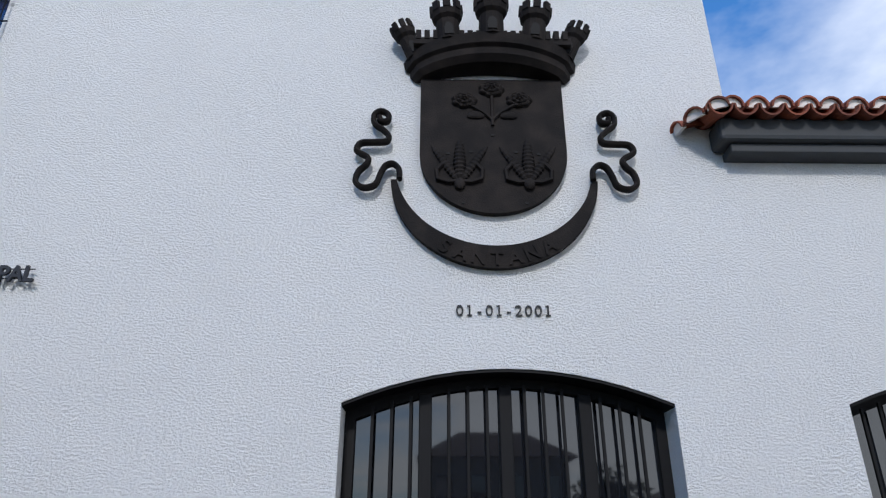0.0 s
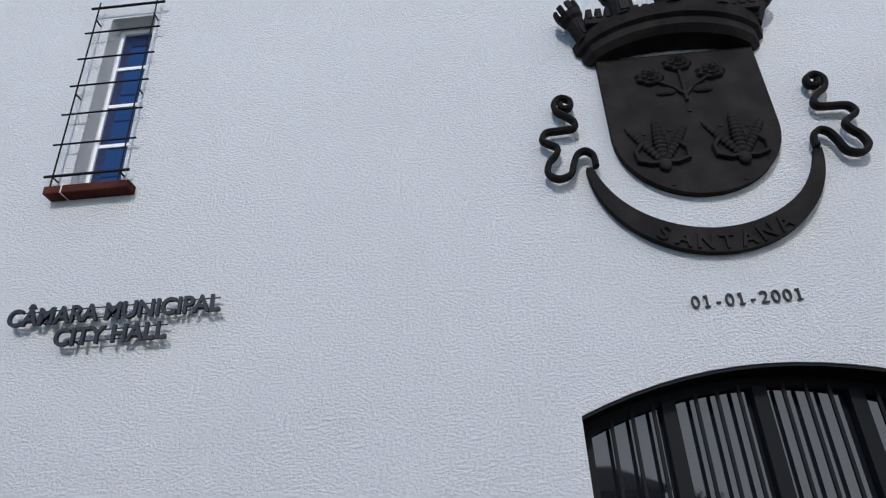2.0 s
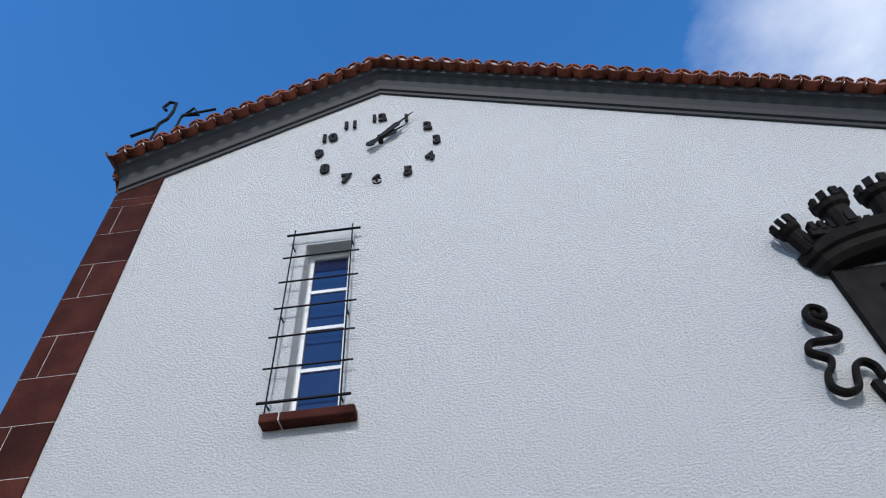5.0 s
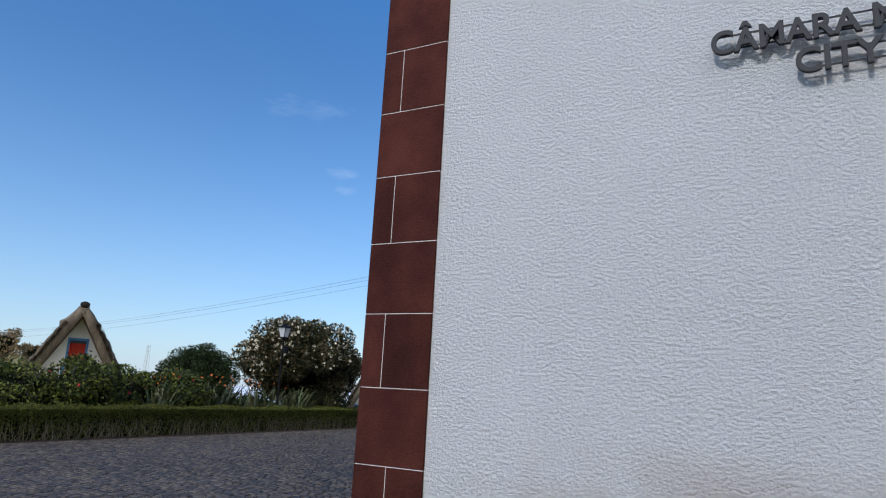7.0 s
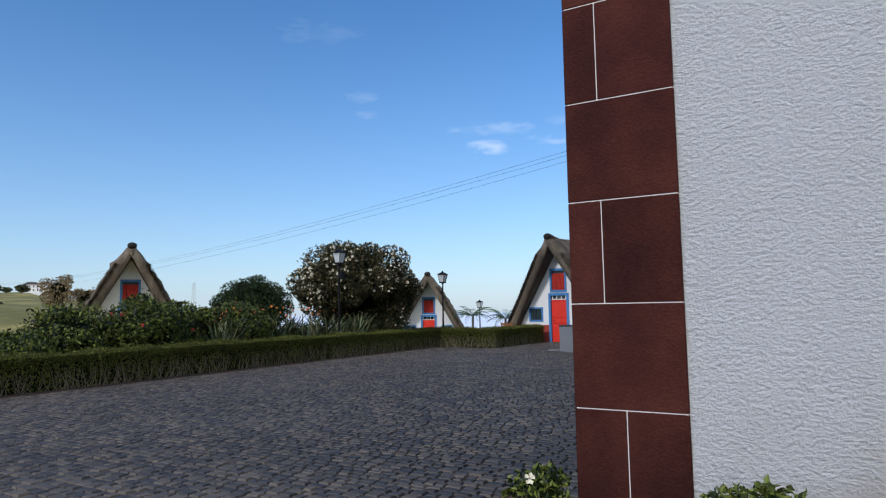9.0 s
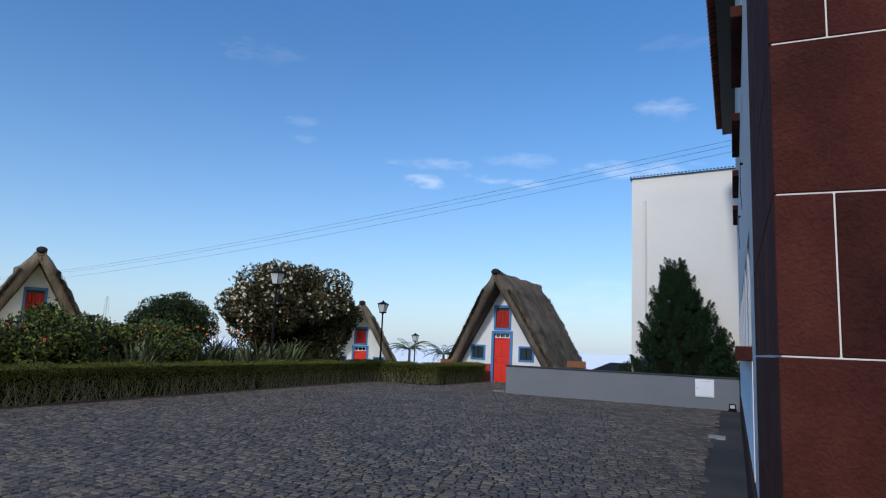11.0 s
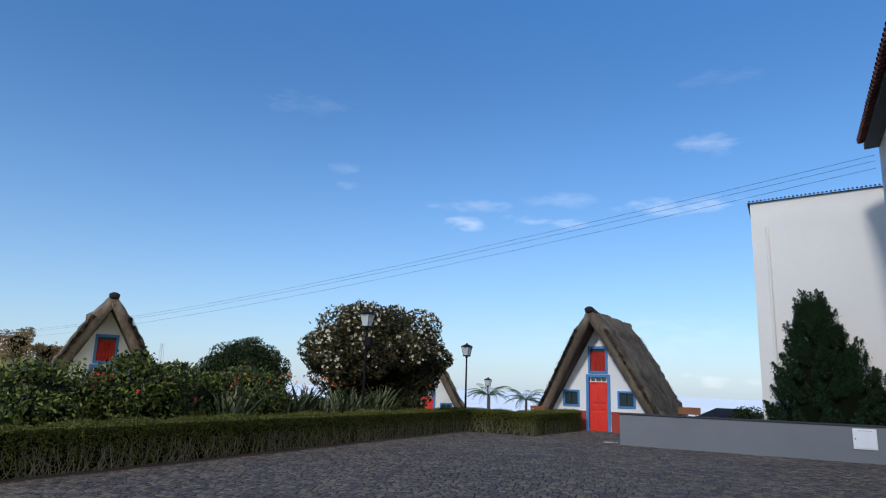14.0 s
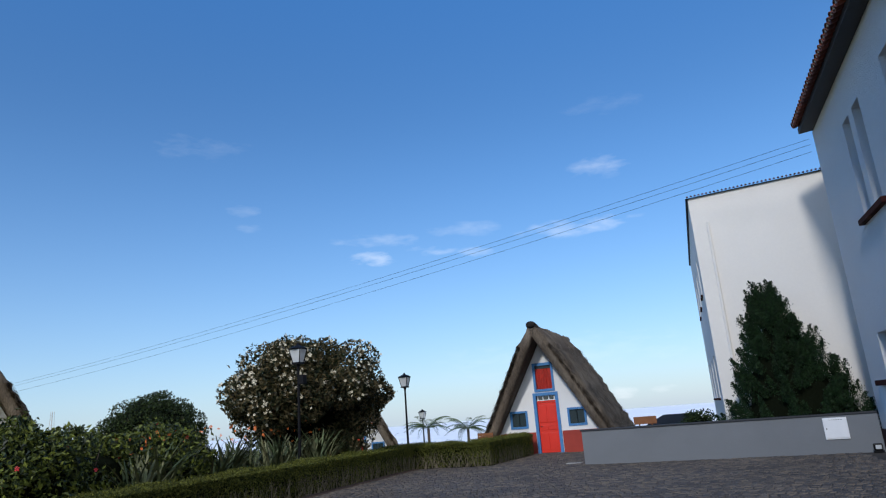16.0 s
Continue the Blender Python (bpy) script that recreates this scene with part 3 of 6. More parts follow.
sl = (APZ - LZ) / APX
sr = (RZ - APZ) / (RX - APX)


def verge(x0, z0, x1, z1, label):
    """A hollow-curved eave board under the verge tiles along one slope."""
    bm = bmesh.new()
    section = [(-0.02, 0.0), (0.03, 0.0), (0.035, 0.05), (0.06, 0.06), (0.075, 0.13), (0.11, 0.21), (0.17, 0.27), (0.215, 0.29), (0.22, 0.37), (-0.02, 0.37)]
    ends = [[bm.verts.new((x, -out, z + up)) for out, up in section] for x, z in ((x0, z0), (x1, z1))]
    n = len(section)
    for k in range(n):
        bm.faces.new((ends[0][k], ends[0][(k + 1) % n], ends[1][(k + 1) % n], ends[1][k]))
    bm.faces.new(ends[0][::-1])
    bm.faces.new(ends[1])
    bmesh.ops.recalc_face_normals(bm, faces=bm.faces[:])
    return part("cornice", bm, GREYFASCIA, roof, label)


verge(0.0, LZ, APX, APZ, "dark grey curved eave board")
verge(APX, APZ, RX + 0.3, RZ + sr * 0.3, "dark grey curved eave board")
part("soffit", slope_slab(lx + 0.06, 7.86, 0.02, 7.89, 0.56, Y1 - 0.1, 0.15), GREYFASCIA, roof, "dark grey box eave")
part("deck", slope_slab(lx, 8.03, APX, APZ + 0.42, 0.56, Y1 - 0.1, 0.03), TILE, roof)
part("deck", slope_slab(APX + 0.002, APZ + 0.418, RX + 0.35, RZ + sr * 0.35 + 0.418, -0.12, Y1 - 0.1, 0.03), TILE, roof)


def tile_mesh(r0, r1, length, up=True, n=7):
    """A half-round clay tile along -y, open at its end, with thickness."""
    bm = bmesh.new()
    rows = []
    for y, r in ((0.0, r0), (-length, r1)):
        for q in (r, r - 0.016):
            ring = []
            for k in range(n + 1):
                a = math.pi * k / n
                z = q * math.sin(a)
                ring.append(bm.verts.new((q * math.cos(a), y, z if up else -z)))
            rows.append(ring)
    o0, i0, o1, i1 = rows
    for k in range(n):
        bm.faces.new((o0[k], o0[k + 1], o1[k + 1], o1[k]))
        bm.faces.new((i0[k], i1[k], i1[k + 1], i0[k + 1]))
        bm.faces.new((o1[k], o1[k + 1], i1[k + 1], i1[k]))
    bmesh.ops.recalc_face_normals(bm, faces=bm.faces[:])
    return to_mesh("roof_tile", bm, TILE)


COVER = tile_mesh(0.085, 0.10, 0.44)
rng = np.random.default_rng(4)
CHANNEL = tile_mesh(0.10, 0.108, 0.475, up=False)
bm = bmesh.new()
fan = [bm.verts.new((0.082 * math.cos(math.pi * k / 10), -0.41, 0.082 * math.sin(math.pi * k / 10))) for k in range(11)]
f = bm.faces.new(fan)
ext = bmesh.ops.extrude_face_region(bm, geom=[f])
for v in ext["geom"]:
    if isinstance(v, bmesh.types.BMVert):
        v.co.y += 0.03
bmesh.ops.recalc_face_normals(bm, faces=bm.faces[:])
PLUG = to_mesh("mortar_plug", bm, MORTAR)


def tile_row(parent, p0, p1, pitch, heading, tilt):
    """Cover tiles with mortar-filled ends over upturned channel tiles."""
    a, b = Vector(p0), Vector(p1)
    n = int((b - a).length / pitch)
    for i in range(n):
        p = a + (b - a) * ((i + 0.5) / n) + Vector((0, 0, rng.uniform(-0.006, 0.006)))
        m = Matrix.Translation(p) @ pose(0, 0, 0, tilt, 0, heading + rng.uniform(-2, 2))
        piece("roof_tile", COVER, parent, m)
        piece("mortar_plug", PLUG, parent, m)
        q = a + (b - a) * (i / n) + Vector((0, 0, 0.015))
        piece("channel_tile", CHANNEL, parent, Matrix.Translation(q) @ pose(0, 0, 0, tilt, 0, heading))


tile_row(roof, (-0.03, 0.13, LZ - sl * 0.03 + 0.46), (APX, 0.13, APZ + 0.46), 0.205, 0, 3)
part("deck", slope_slab(0.0, LZ + 0.385, APX, APZ + 0.385, -0.15, 0.555, 0.03), TILE, roof)
tile_row(roof, (APX, 0.13, APZ + 0.46), (RX + 0.35, 0.13, RZ + sr * 0.35 + 0.46), 0.205, 0, 3)
tile_row(roof, (-0.06, 0.62, 8.17), (-0.06, Y1 - 0.2, 8.17), 0.205, -90, 18)
for i, a in enumerate((-25, -50, -75)):
    piece("roof_tile", COVER, roof, Matrix.Translation((0.20, 0.16 + 0.03 * i, LZ + 0.47 - 0.02 * i)) @ pose(0, 0, 0, 6, 0, a))
part("ridge", tube(bmesh.new(), [(APX, -0.1, APZ + 0.50), (APX, Y1 - 0.1, APZ + 0.50)], 0.11, 10), TILE, roof)

wing = thing("wing_roof", "lower red tile roof with dark grey box eaves", "roof", kind="structure")
WZ = 4.33
WX = 9.36
part("cornice", cube(WX + 0.10, 15.3, -0.19, 0.0, WZ + 0.05, WZ + 0.132, 0.01), GREYFASCIA, wing, "dark grey lower eave board")
part("cornice", cube(WX, 15.3, -0.26, 0.0, WZ + 0.134, WZ + 0.36, 0.04), GREYFASCIA, wing, "dark grey box eave")
bm = bmesh.new()
vs = [bm.verts.new(p) for p in ((RX + 0.01, 0.0, WZ + 0.50), (15.3, 0.0, WZ + 0.50), (15.3, 6, WZ + 2.2), (RX + 0.01, 6, WZ + 2.2))]
bm.faces.new(vs)
bmesh.ops.solidify(bm, geom=bm.faces[:], thickness=0.03)
part("deck", bm, TILE, wing)
tile_row(wing, (WX - 0.02, 0.06, WZ + 0.50), (15.2, 0.06, WZ + 0.50), 0.215, 0, 14)
for i, a in enumerate((-25, -52, -80)):
    m = Matrix.Translation((WX + 0.12, -0.02 + 0.01 * i, WZ + 0.44 - 0.015 * i)) @ pose(0, 0, 0, 12, 0, a)
    piece("roof_tile", COVER, wing, m)
    piece("mortar_plug", PLUG, wing, m)

# ---- quoins at the corner ----
QH, QZ = 0.47, 0.40
quoins = thing("corner_quoins", "dark brown stone quoins with white mortar joints", "quoin", kind="structure")
part("mortar", plate([(-0.012, GB), (0.472, GB), (0.472, rake(0.47) - 0.02), (-0.012, LZ - 0.02)], [], lambda u, v, d: (u, -0.016 + d, v), 0.016), MORTAR, quoins, "white mortar bed")
part("mortar", plate(rect(-0.0, 2.205, GB, LZ - 0.06), [], lambda u, v, d: (-0.016 + d, u, v), 0.016), MORTAR, quoins, "white mortar bed")


def stone(x0, x1, y0, y1, z0, z1):
    bm = bmesh.new()
    box(bm, x0, x1, y0, y1, z0, z1)
    bmesh.ops.bevel(bm, geom=bm.edges[:], offset=0.003, segments=1, affect="EDGES")
    return part("quoin_stone", bm, QUOIN, quoins)


g = 0.0024
for n in range(-2, 16):
    z0, z1 = QZ + n * QH + g, QZ + (n + 1) * QH - g
    z0, z1 = max(z0, GB), min(z1, LZ - 0.10)
    if z1 - z0 < 0.03:
        continue
    split = n % 2 == 0
    cut = (0.215 if n == 0 else 0.135)
    yd = 0.40 if split else 0.17
    if split:
        stone(-0.02, cut - g, -0.02, yd - g, z0, z1)
        stone(cut + g, 0.475, -0.02, 0.0, z0, z1)
    else:
        stone(-0.02, 0.475, -0.02, yd - g, z0, z1)
    y = yd
    while y < 2.2:
        y2 = min(y + 0.45, 2.2)
        if 2.2 - y2 < 0.12:
            y2 = 2.2
        stone(-0.02, 0.0, y + 2 * g, y2 - (2 * g if y2 < 2.2 else 0), z0 + g, z1 - g)
        y = y2

part("quoin_stone", plate([(-0.02, LZ - 0.094), (0.475, LZ - 0.094), (0.475, rake(0.475) - 0.004), (-0.02, LZ - 0.012)], [], lambda u, v, d: (u, -0.02 + d, v), 0.02), QUOIN, quoins)
part("quoin_stone", cube(-0.02, 0.0, 0.0, 2.2, LZ - 0.094, 7.85), QUOIN, quoins)

# ---- coat of arms ----
CX = 7.34
ARMS = Matrix.Translation((7.43, 0, -0.025)) @ Matrix.Diagonal((0.9875, 1, 0.964, 1)) @ Matrix.Translation((-CX, 0, 0))
arms = thing("coat_of_arms", "dark cast iron municipal coat of arms on the wall", "coat of arms", ARMS)


def shield_outline(w, top, bottom, n=20):
    pts = [(-w, top), (w, top)]
    mid = bottom + w * 0.93
    for i in range(n + 1):
        a = math.pi * i / n
        pts.append((w * math.cos(a), mid - (mid - bottom) * math.sin(a)))
    return pts


bm = plate([(CX + u, v) for u, v in shield_outline(0.650, 5.43, 4.00)], [], lambda u, v, d: (u, -0.07 + d, v), 0.065)
part("shield", bm, IRON, arms)


def crown_band(z0, z1, r0, r1, n=20):
    """A bowed band standing out from the wall."""
    bm = bmesh.new()
    def ring(z, w, out, drop):
        vs = []
        for i in range(n + 1):
            s = -1 + 2 * i / n
            vs.append(bm.verts.new((CX + s * w, -0.02 - out * math.sqrt(max(0.0, 1 - s * s)), z - drop * s * s)))
        return vs
    rows = [ring(z0, r0, 0.20, 0.10), ring(z0 + 0.05, r0 + 0.05, 0.26, 0.10), ring((z0 + z1) / 2, r0 + 0.06, 0.27, 0.10), ring((z0 + z1) / 2 + 0.02, r1 - 0.02, 0.31, 0.10), ring(z1, r1, 0.34, 0.10), ring(z1, r1 - 0.06, 0.02, 0.10), ring(z0, r0 - 0.02, 0.0, 0.10)]
    rows.append(rows[0])
    for a, b in zip(rows, rows[1:]):
        for i in range(n):
            bm.faces.new((a[i], a[i + 1], b[i + 1], b[i]))
    bmesh.ops.recalc_face_normals(bm, faces=bm.faces[:])
    return bm


part("crown_band", crown_band(5.52, 5.755, 0.70, 0.82), IRON, arms)


def tower(x, z, h, r, lean, out):
    """A round castle tower with a door and battlements."""
    bm = bmesh.new()
    lathe(bm, [(r * 0.80, 0), (r * 0.76, h * 0.52), (r * 0.98, h * 0.60), (r * 1.05, h * 0.74), (r * 0.7, h * 0.74)], 12)
    t = part("tower", bm, IRON, arms)
    for k in range(8):
        q = Matrix.Rotation(2 * math.pi * k / 8, 3, "Z")
        bm = cube(r * 0.81, r * 1.09, -r * 0.24, r * 0.24, h * 0.735, h * 0.95, 0.004)
        for v in bm.verts:
            v.co = q @ v.co
        part("merlon", bm, IRON, t)
    t.matrix_basis = Matrix.Translation((x, out, z)) @ pose(0, 0, 0, 8, lean, 0)
    plate_pts = arch(-r * 0.28, r * 0.28, 0.0, h * 0.2, h * 0.30, 6)
    d = part("tower_door", plate(plate_pts, [], lambda u, v, q: (u, -r * 0.80 - 0.006 + q, v + h * 0.06), 0.02), BLACK, t)
    return t


for dx, z, h, r, lean, out in ((0, 5.76, 0.43, 0.150, 0, -0.26), (-0.39, 5.735, 0.41, 0.142, -5, -0.22), (0.39, 5.735, 0.41, 0.142, 5, -0.22), (-0.70, 5.66, 0.40, 0.105, -24, -0.10), (0.70, 5.66, 0.40, 0.105, 24, -0.10)):
    tower(CX + dx, z, h, r, lean, out)
for dx in (-0.60, -0.20, 0.20, 0.60):
    bm = bmesh.new()
    for i in range(3):
        box(bm, CX + dx - 0.10 + 0.08 * i, CX + dx - 0.05 + 0.08 * i, -0.26, -0.18, 5.755, 5.86, 0.004)
    box(bm, CX + dx - 0.12, CX + dx + 0.14, -0.25, -0.19, 5.70, 5.78, 0.004)
    part("battlement", bm, IRON, arms)


def rose(x, z, r):
    """An open rose in relief: a scalloped disc whose petals rise in three whorls."""
    bm = bmesh.new()
    rings, n = 9, 42
    rows = []
    for i in range(1, rings + 1):
        q = i / rings
        row = []
        for k in range(n):
            a = 2 * math.pi * k / n
            whorl = (7, 6, 5)[min(2, int((1 - q) * 3))]
            lobe = abs(math.cos(whorl * a / 2 + i * 0.35))
            rad = r * q * (1 + 0.14 * lobe * q)
            up = 0.012 + 0.040 * (1 - q ** 2) + 0.018 * lobe * math.sin(math.pi * ((q * 3) % 1.0)) if i < rings else 0.0
            row.append(bm.verts.new((x + rad * math.cos(a), -0.070 - up, z + 0.72 * rad * math.sin(a))))
        rows.append(row)
    mid = bm.verts.new((x, -0.070 - 0.055, z))
    for k in range(n):
        bm.faces.new((mid, rows[0][k], rows[0][(k + 1) % n]))
    for p, q in zip(rows, rows[1:]):
        for k in range(n):
            bm.faces.new((p[k], q[k], q[(k + 1) % n], p[(k + 1) % n]))
    bmesh.ops.recalc_face_normals(bm, faces=bm.faces[:])
    return part("rose", bm, IRON, arms)


for dx, dz in ((0, 5.31), (-0.25, 5.18), (0.25, 5.19)):
    rose(CX + dx, dz, 0.112)
for pts in ([(0, 4.90), (0.0, 5.05), (0.0, 5.25)], [(0.0, 4.96), (-0.07, 5.04), (-0.20, 5.13)], [(0.0, 4.96), (0.07, 5.04), (0.20, 5.13)]):
    part("stem", tube(bmesh.new(), [(CX + a, -0.085, b) for a, b in pts], 0.016, 6), IRON, arms)
for sgn in (-1, 1):
    bm = bmesh.new()
    q = bmesh.ops.create_icosphere(bm, subdivisions=2, radius=0.085)["verts"]
    for v in q:
        v.co = Vector((CX + sgn * 0.15 + v.co.x, -0.078 + v.co.y * 0.25, 5.02 + v.co.z * 0.5 - 0.15 * abs(v.co.x)))
    part("leaf", bm, IRON, arms)


def wheat(x, z):
    """A sheaf: three ears over a bound scroll."""
    s = thing("sheaf", "", "")
    s.parent = arms
    for a in (-33, 0, 33):
        bm = bmesh.new()
        wide = 0.062 if a == 0 else 0.043
        prof = [(0.012, 0.02)]
        for k in range(9):
            swell = wide * (1 - 0.75 * abs(k / 8 - 0.35) ** 1.4)
            prof += [(swell, 0.055 + 0.034 * k), (swell * 0.72, 0.074 + 0.034 * k)]
        lathe(bm, [(q, 1.18 * h) for q, h in prof + [(0.004, 0.385)]], 10)
        for v in bm.verts:
            p = Matrix.Rotation(radians(a), 3, "Y") @ Vector((v.co.x, 0, v.co.z))
            v.co = Vector((x + p.x, -0.082 + v.co.y * 0.55, z + p.z))
        part("ear", bm, IRON, s)
    for sg in (-1, 1):
        part("scroll", tube(bmesh.new(), [(x, -0.085, z + 0.01), (x + sg * 0.10, -0.09, z + 0.0), (x + sg * 0.19, -0.09, z + 0.03), (x + sg * 0.20, -0.085, z + 0.12), (x + sg * 0.14, -0.08, z + 0.20)], 0.022, 6), IRON, s)
    bm = bmesh.new()
    q = bmesh.ops.create_icosphere(bm, subdivisions=2, radius=0.05)["verts"]
    for v in q:
        v.co = Vector((x + v.co.x, -0.09 + v.co.y * 0.6, z - 0.02 + v.co.z * 1.2))
    part("knot", bm, IRON, s)


wheat(CX - 0.30, 4.30)
wheat(CX + 0.30, 4.30)
for dx, z in ((0, 4.80), (-0.27, 4.10), (0.27, 4.10), (-0.40, 4.60), (-0.20, 4.62), (0.20, 4.62), (0.40, 4.60)):
    part("bolt", cube(CX + dx - 0.015, CX + dx + 0.015, -0.078, -0.068, z - 0.010, z + 0.010), BLACK, arms)

# motto ribbon
bm = bmesh.new()
n = 36
rows = []
for i in range(n + 1):
    s = -1 + 2 * i / n
    a = radians(-90 + 88 * s)
    width = 0.205 - 0.135 * abs(s) ** 2.6
    ro = 0.895
    cz = 4.36
    co, si = math.cos(a), math.sin(a)
    outp = (CX + ro * co, cz + (cz - 3.49) / 1.0 * si)
    inp = (CX + (ro - width * 0.72) * co, cz + 0.87 * si + width * (-si) * 1.0)
    rows.append([bm.verts.new((outp[0], -0.07, outp[1])), bm.verts.new((inp[0], -0.07, inp[1])), bm.verts.new((inp[0], -0.01, inp[1])), bm.verts.new((outp[0], -0.01, outp[1]))])
for a, b in zip(rows, rows[1:]):
    for k in range(4):
        bm.faces.new((a[k], a[(k + 1) % 4], b[(k + 1) % 4], b[k]))
bm.faces.new(rows[0])
bm.faces.new(rows[-1][::-1])
bmesh.ops.recalc_face_normals(bm, faces=bm.faces[:])
ribbon = part("ribbon", bm, IRON, arms)
for i, ch in enumerate("SANTANA"):
    a = radians(-90 + 10.4 * (i - 3))
    r = 0.82
    x, z = CX + r * math.cos(a), 4.36 + 0.785 * math.sin(a)
    text_mesh("letter", ch, 0.17, IRON, Matrix.Translation((x, -0.075, z)) @ pose(0, 0, 0, 90, 0, 0) @ pose(0, 0, 0, 0, 0, math.degrees(a) + 90) @ Matrix.Translation((0, -0.06, 0)), 0.012, ribbon, 0.004, "CENTER")


def scroll(sg):
    """The wavy ribbon tail that curls up at the side of the shield."""
    pts = [(0.895, 4.33), (0.90, 4.43), (0.955, 4.485), (1.02, 4.46), (1.06, 4.38), (1.10, 4.27), (1.20, 4.24), (1.27, 4.30), (1.25, 4.40), (1.19, 4.47), (1.17, 4.54), (1.24, 4.59), (1.28, 4.63), (1.24, 4.70), (1.12, 4.71), (1.02, 4.72), (1.00, 4.78), (1.06, 4.85), (1.13, 4.91), (1.14, 5.00), (1.08, 5.05), (1.01, 5.01), (1.02, 4.94), (1.08, 4.94), (1.09, 4.99)]
    ctrl = [Vector(((CX + sg * (u - (0.04 if sg > 0 else 0.075))), -0.075, v)) for u, v in pts]
    fine = []
    for i in range(len(ctrl) - 1):
        p0, p1, p2, p3 = ctrl[max(i - 1, 0)], ctrl[i], ctrl[i + 1], ctrl[min(i + 2, len(ctrl) - 1)]
        for k in range(5):
            t = k / 5
            fine.append(0.5 * ((2 * p1) + (p2 - p0) * t + (2 * p0 - 5 * p1 + 4 * p2 - p3) * t * t + (3 * p1 - p0 - 3 * p2 + p3) * t ** 3))
    fine.append(ctrl[-1])
    part("scroll", tube(bmesh.new(), fine, 0.026, 8, 1.7), IRON, arms)


scroll(-1)
scroll(1)

# ---- writing on the wall ----
date = thing("date_inscription", "small dark metal date numerals fixed to the wall", "inscription")
for i, ch in enumerate("01-01-2001"):
    x = 7.475 + 0.0775 * (i - 4.5)
    text_mesh("numeral", ch, 0.128, LETTER, pose(x, -0.012, 2.955, 90, 0, 0), 0.007, date, 0.0002, "CENTER")
    if ch == "1":
        part("serif", cube(x - 0.019, x + 0.019, -0.019, -0.005, 2.955, 2.965), LETTER, date)
        part("serif", cube(x - 0.019, x - 0.002, -0.019, -0.005, 3.030, 3.040), LETTER, date)
sign = thing("sign_lettering", "dark grey raised metal letters on thin rails", "sign")
text_mesh("lettering", "CÂMARA MUNICIPAL", 0.185, LETTER, pose(2.955, -0.072, 3.20, 90, 0, 0), 0.012, sign, 0.0045, "CENTER", width=1.615)
text_mesh("lettering", "CITY HALL", 0.185, LETTER, pose(2.965, -0.072, 3.02, 90, 0, 0), 0.012, sign, 0.0045, "CENTER", width=0.84)
for x0, x1, z in ((2.16, 3.75, 3.23), (2.16, 3.75, 3.31), (2.56, 3.38, 3.05), (2.56, 3.38, 3.13)):
    part("rail", cube(x0, x1, -0.056, -0.048, z - 0.004, z + 0.004), LETTER, sign)
for x, z in ((2.4, 3.23), (3.4, 3.23), (2.7, 3.05), (3.2, 3.05)):
    part("stud", tube(bmesh.new(), [(x, -0.06, z), (x, 0.01, z)], 0.007, 6), LETTER, sign)

clock = thing("wall_clock", "wall clock of separate dark numerals and pointers", "clock")
for i in range(1, 13):
    a = radians(90 - 30 * i)
    x, z = 2.985 + 0.69 * math.cos(a), 8.01 + 0.65 * math.sin(a)
    text_mesh("numeral", str(i), 0.205, BLACK, pose(x, -0.025, z - 0.07, 90, 0, 0), 0.012, clock, 0.010, "CENTER")
for ang, ln, w, y in ((40, 0.62, 0.030, -0.09), (52, 0.40, 0.042, -0.07)):
    d = Vector((math.sin(radians(ang)), 0, math.cos(radians(ang))))
    s = Vector((d.z, 0, -d.x))
    c = Vector((3.02, y, 8.12))
    bm = bmesh.new()
    outl = [(-0.20, 0.02), (-0.16, 0.05), (-0.05, 0.02), (0.1, w), (0.3 * ln / 0.6, w * 1.3), (0.36 * ln / 0.6, 0.012), (ln, 0.004)]
    pts = [c + d * u + s * v for u, v in outl] + [c + d * u - s * v for u, v in outl[::-1]]
    f = bm.faces.new([bm.verts.new(p) for p in pts])
    e = bmesh.ops.extrude_face_region(bm, geom=[f])
    for v in e["geom"]:
        if isinstance(v, bmesh.types.BMVert):
            v.co.y += 0.012
    part("clock_hand", bm, BLACK, clock)
part("spindle", tube(bmesh.new(), [(3.02, -0.10, 8.12), (3.02, 0.01, 8.12)], 0.03, 10), BLACK, clock)

# ---- iron figure on the roof corner ----
orn = thing("roof_ironwork", "black bent iron ornament on the roof edge", "ornament", (-0.22, 0.20, 0.56))
part("scroll", tube(bmesh.new(), [(0.36, -0.3, 8.86), (0.30, -0.3, 8.95), (0.36, -0.3, 9.08), (0.46, -0.3, 9.02), (0.47, -0.3, 8.80), (0.44, -0.3, 8.62), (0.36, -0.3, 8.52), (0.34, -0.3, 8.42), (0.20, -0.3, 8.36), (0.05, -0.3, 8.28)], 0.022, 6), BLACK, orn)
part("scroll", tube(bmesh.new(), [(0.62, -0.3, 8.62), (0.75, -0.3, 8.82), (0.86, -0.3, 8.62), (0.62, -0.3, 8.66), (1.06, -0.3, 8.72)], 0.018, 6), BLACK, orn)
part("stem", tube(bmesh.new(), [(0.60, -0.3, 8.05), (0.62, -0.3, 8.60)], 0.016, 6), BLACK, orn)
part("stem", tube(bmesh.new(), [(0.34, -0.3, 7.92), (0.36, -0.3, 8.54)], 0.016, 6), BLACK, orn)

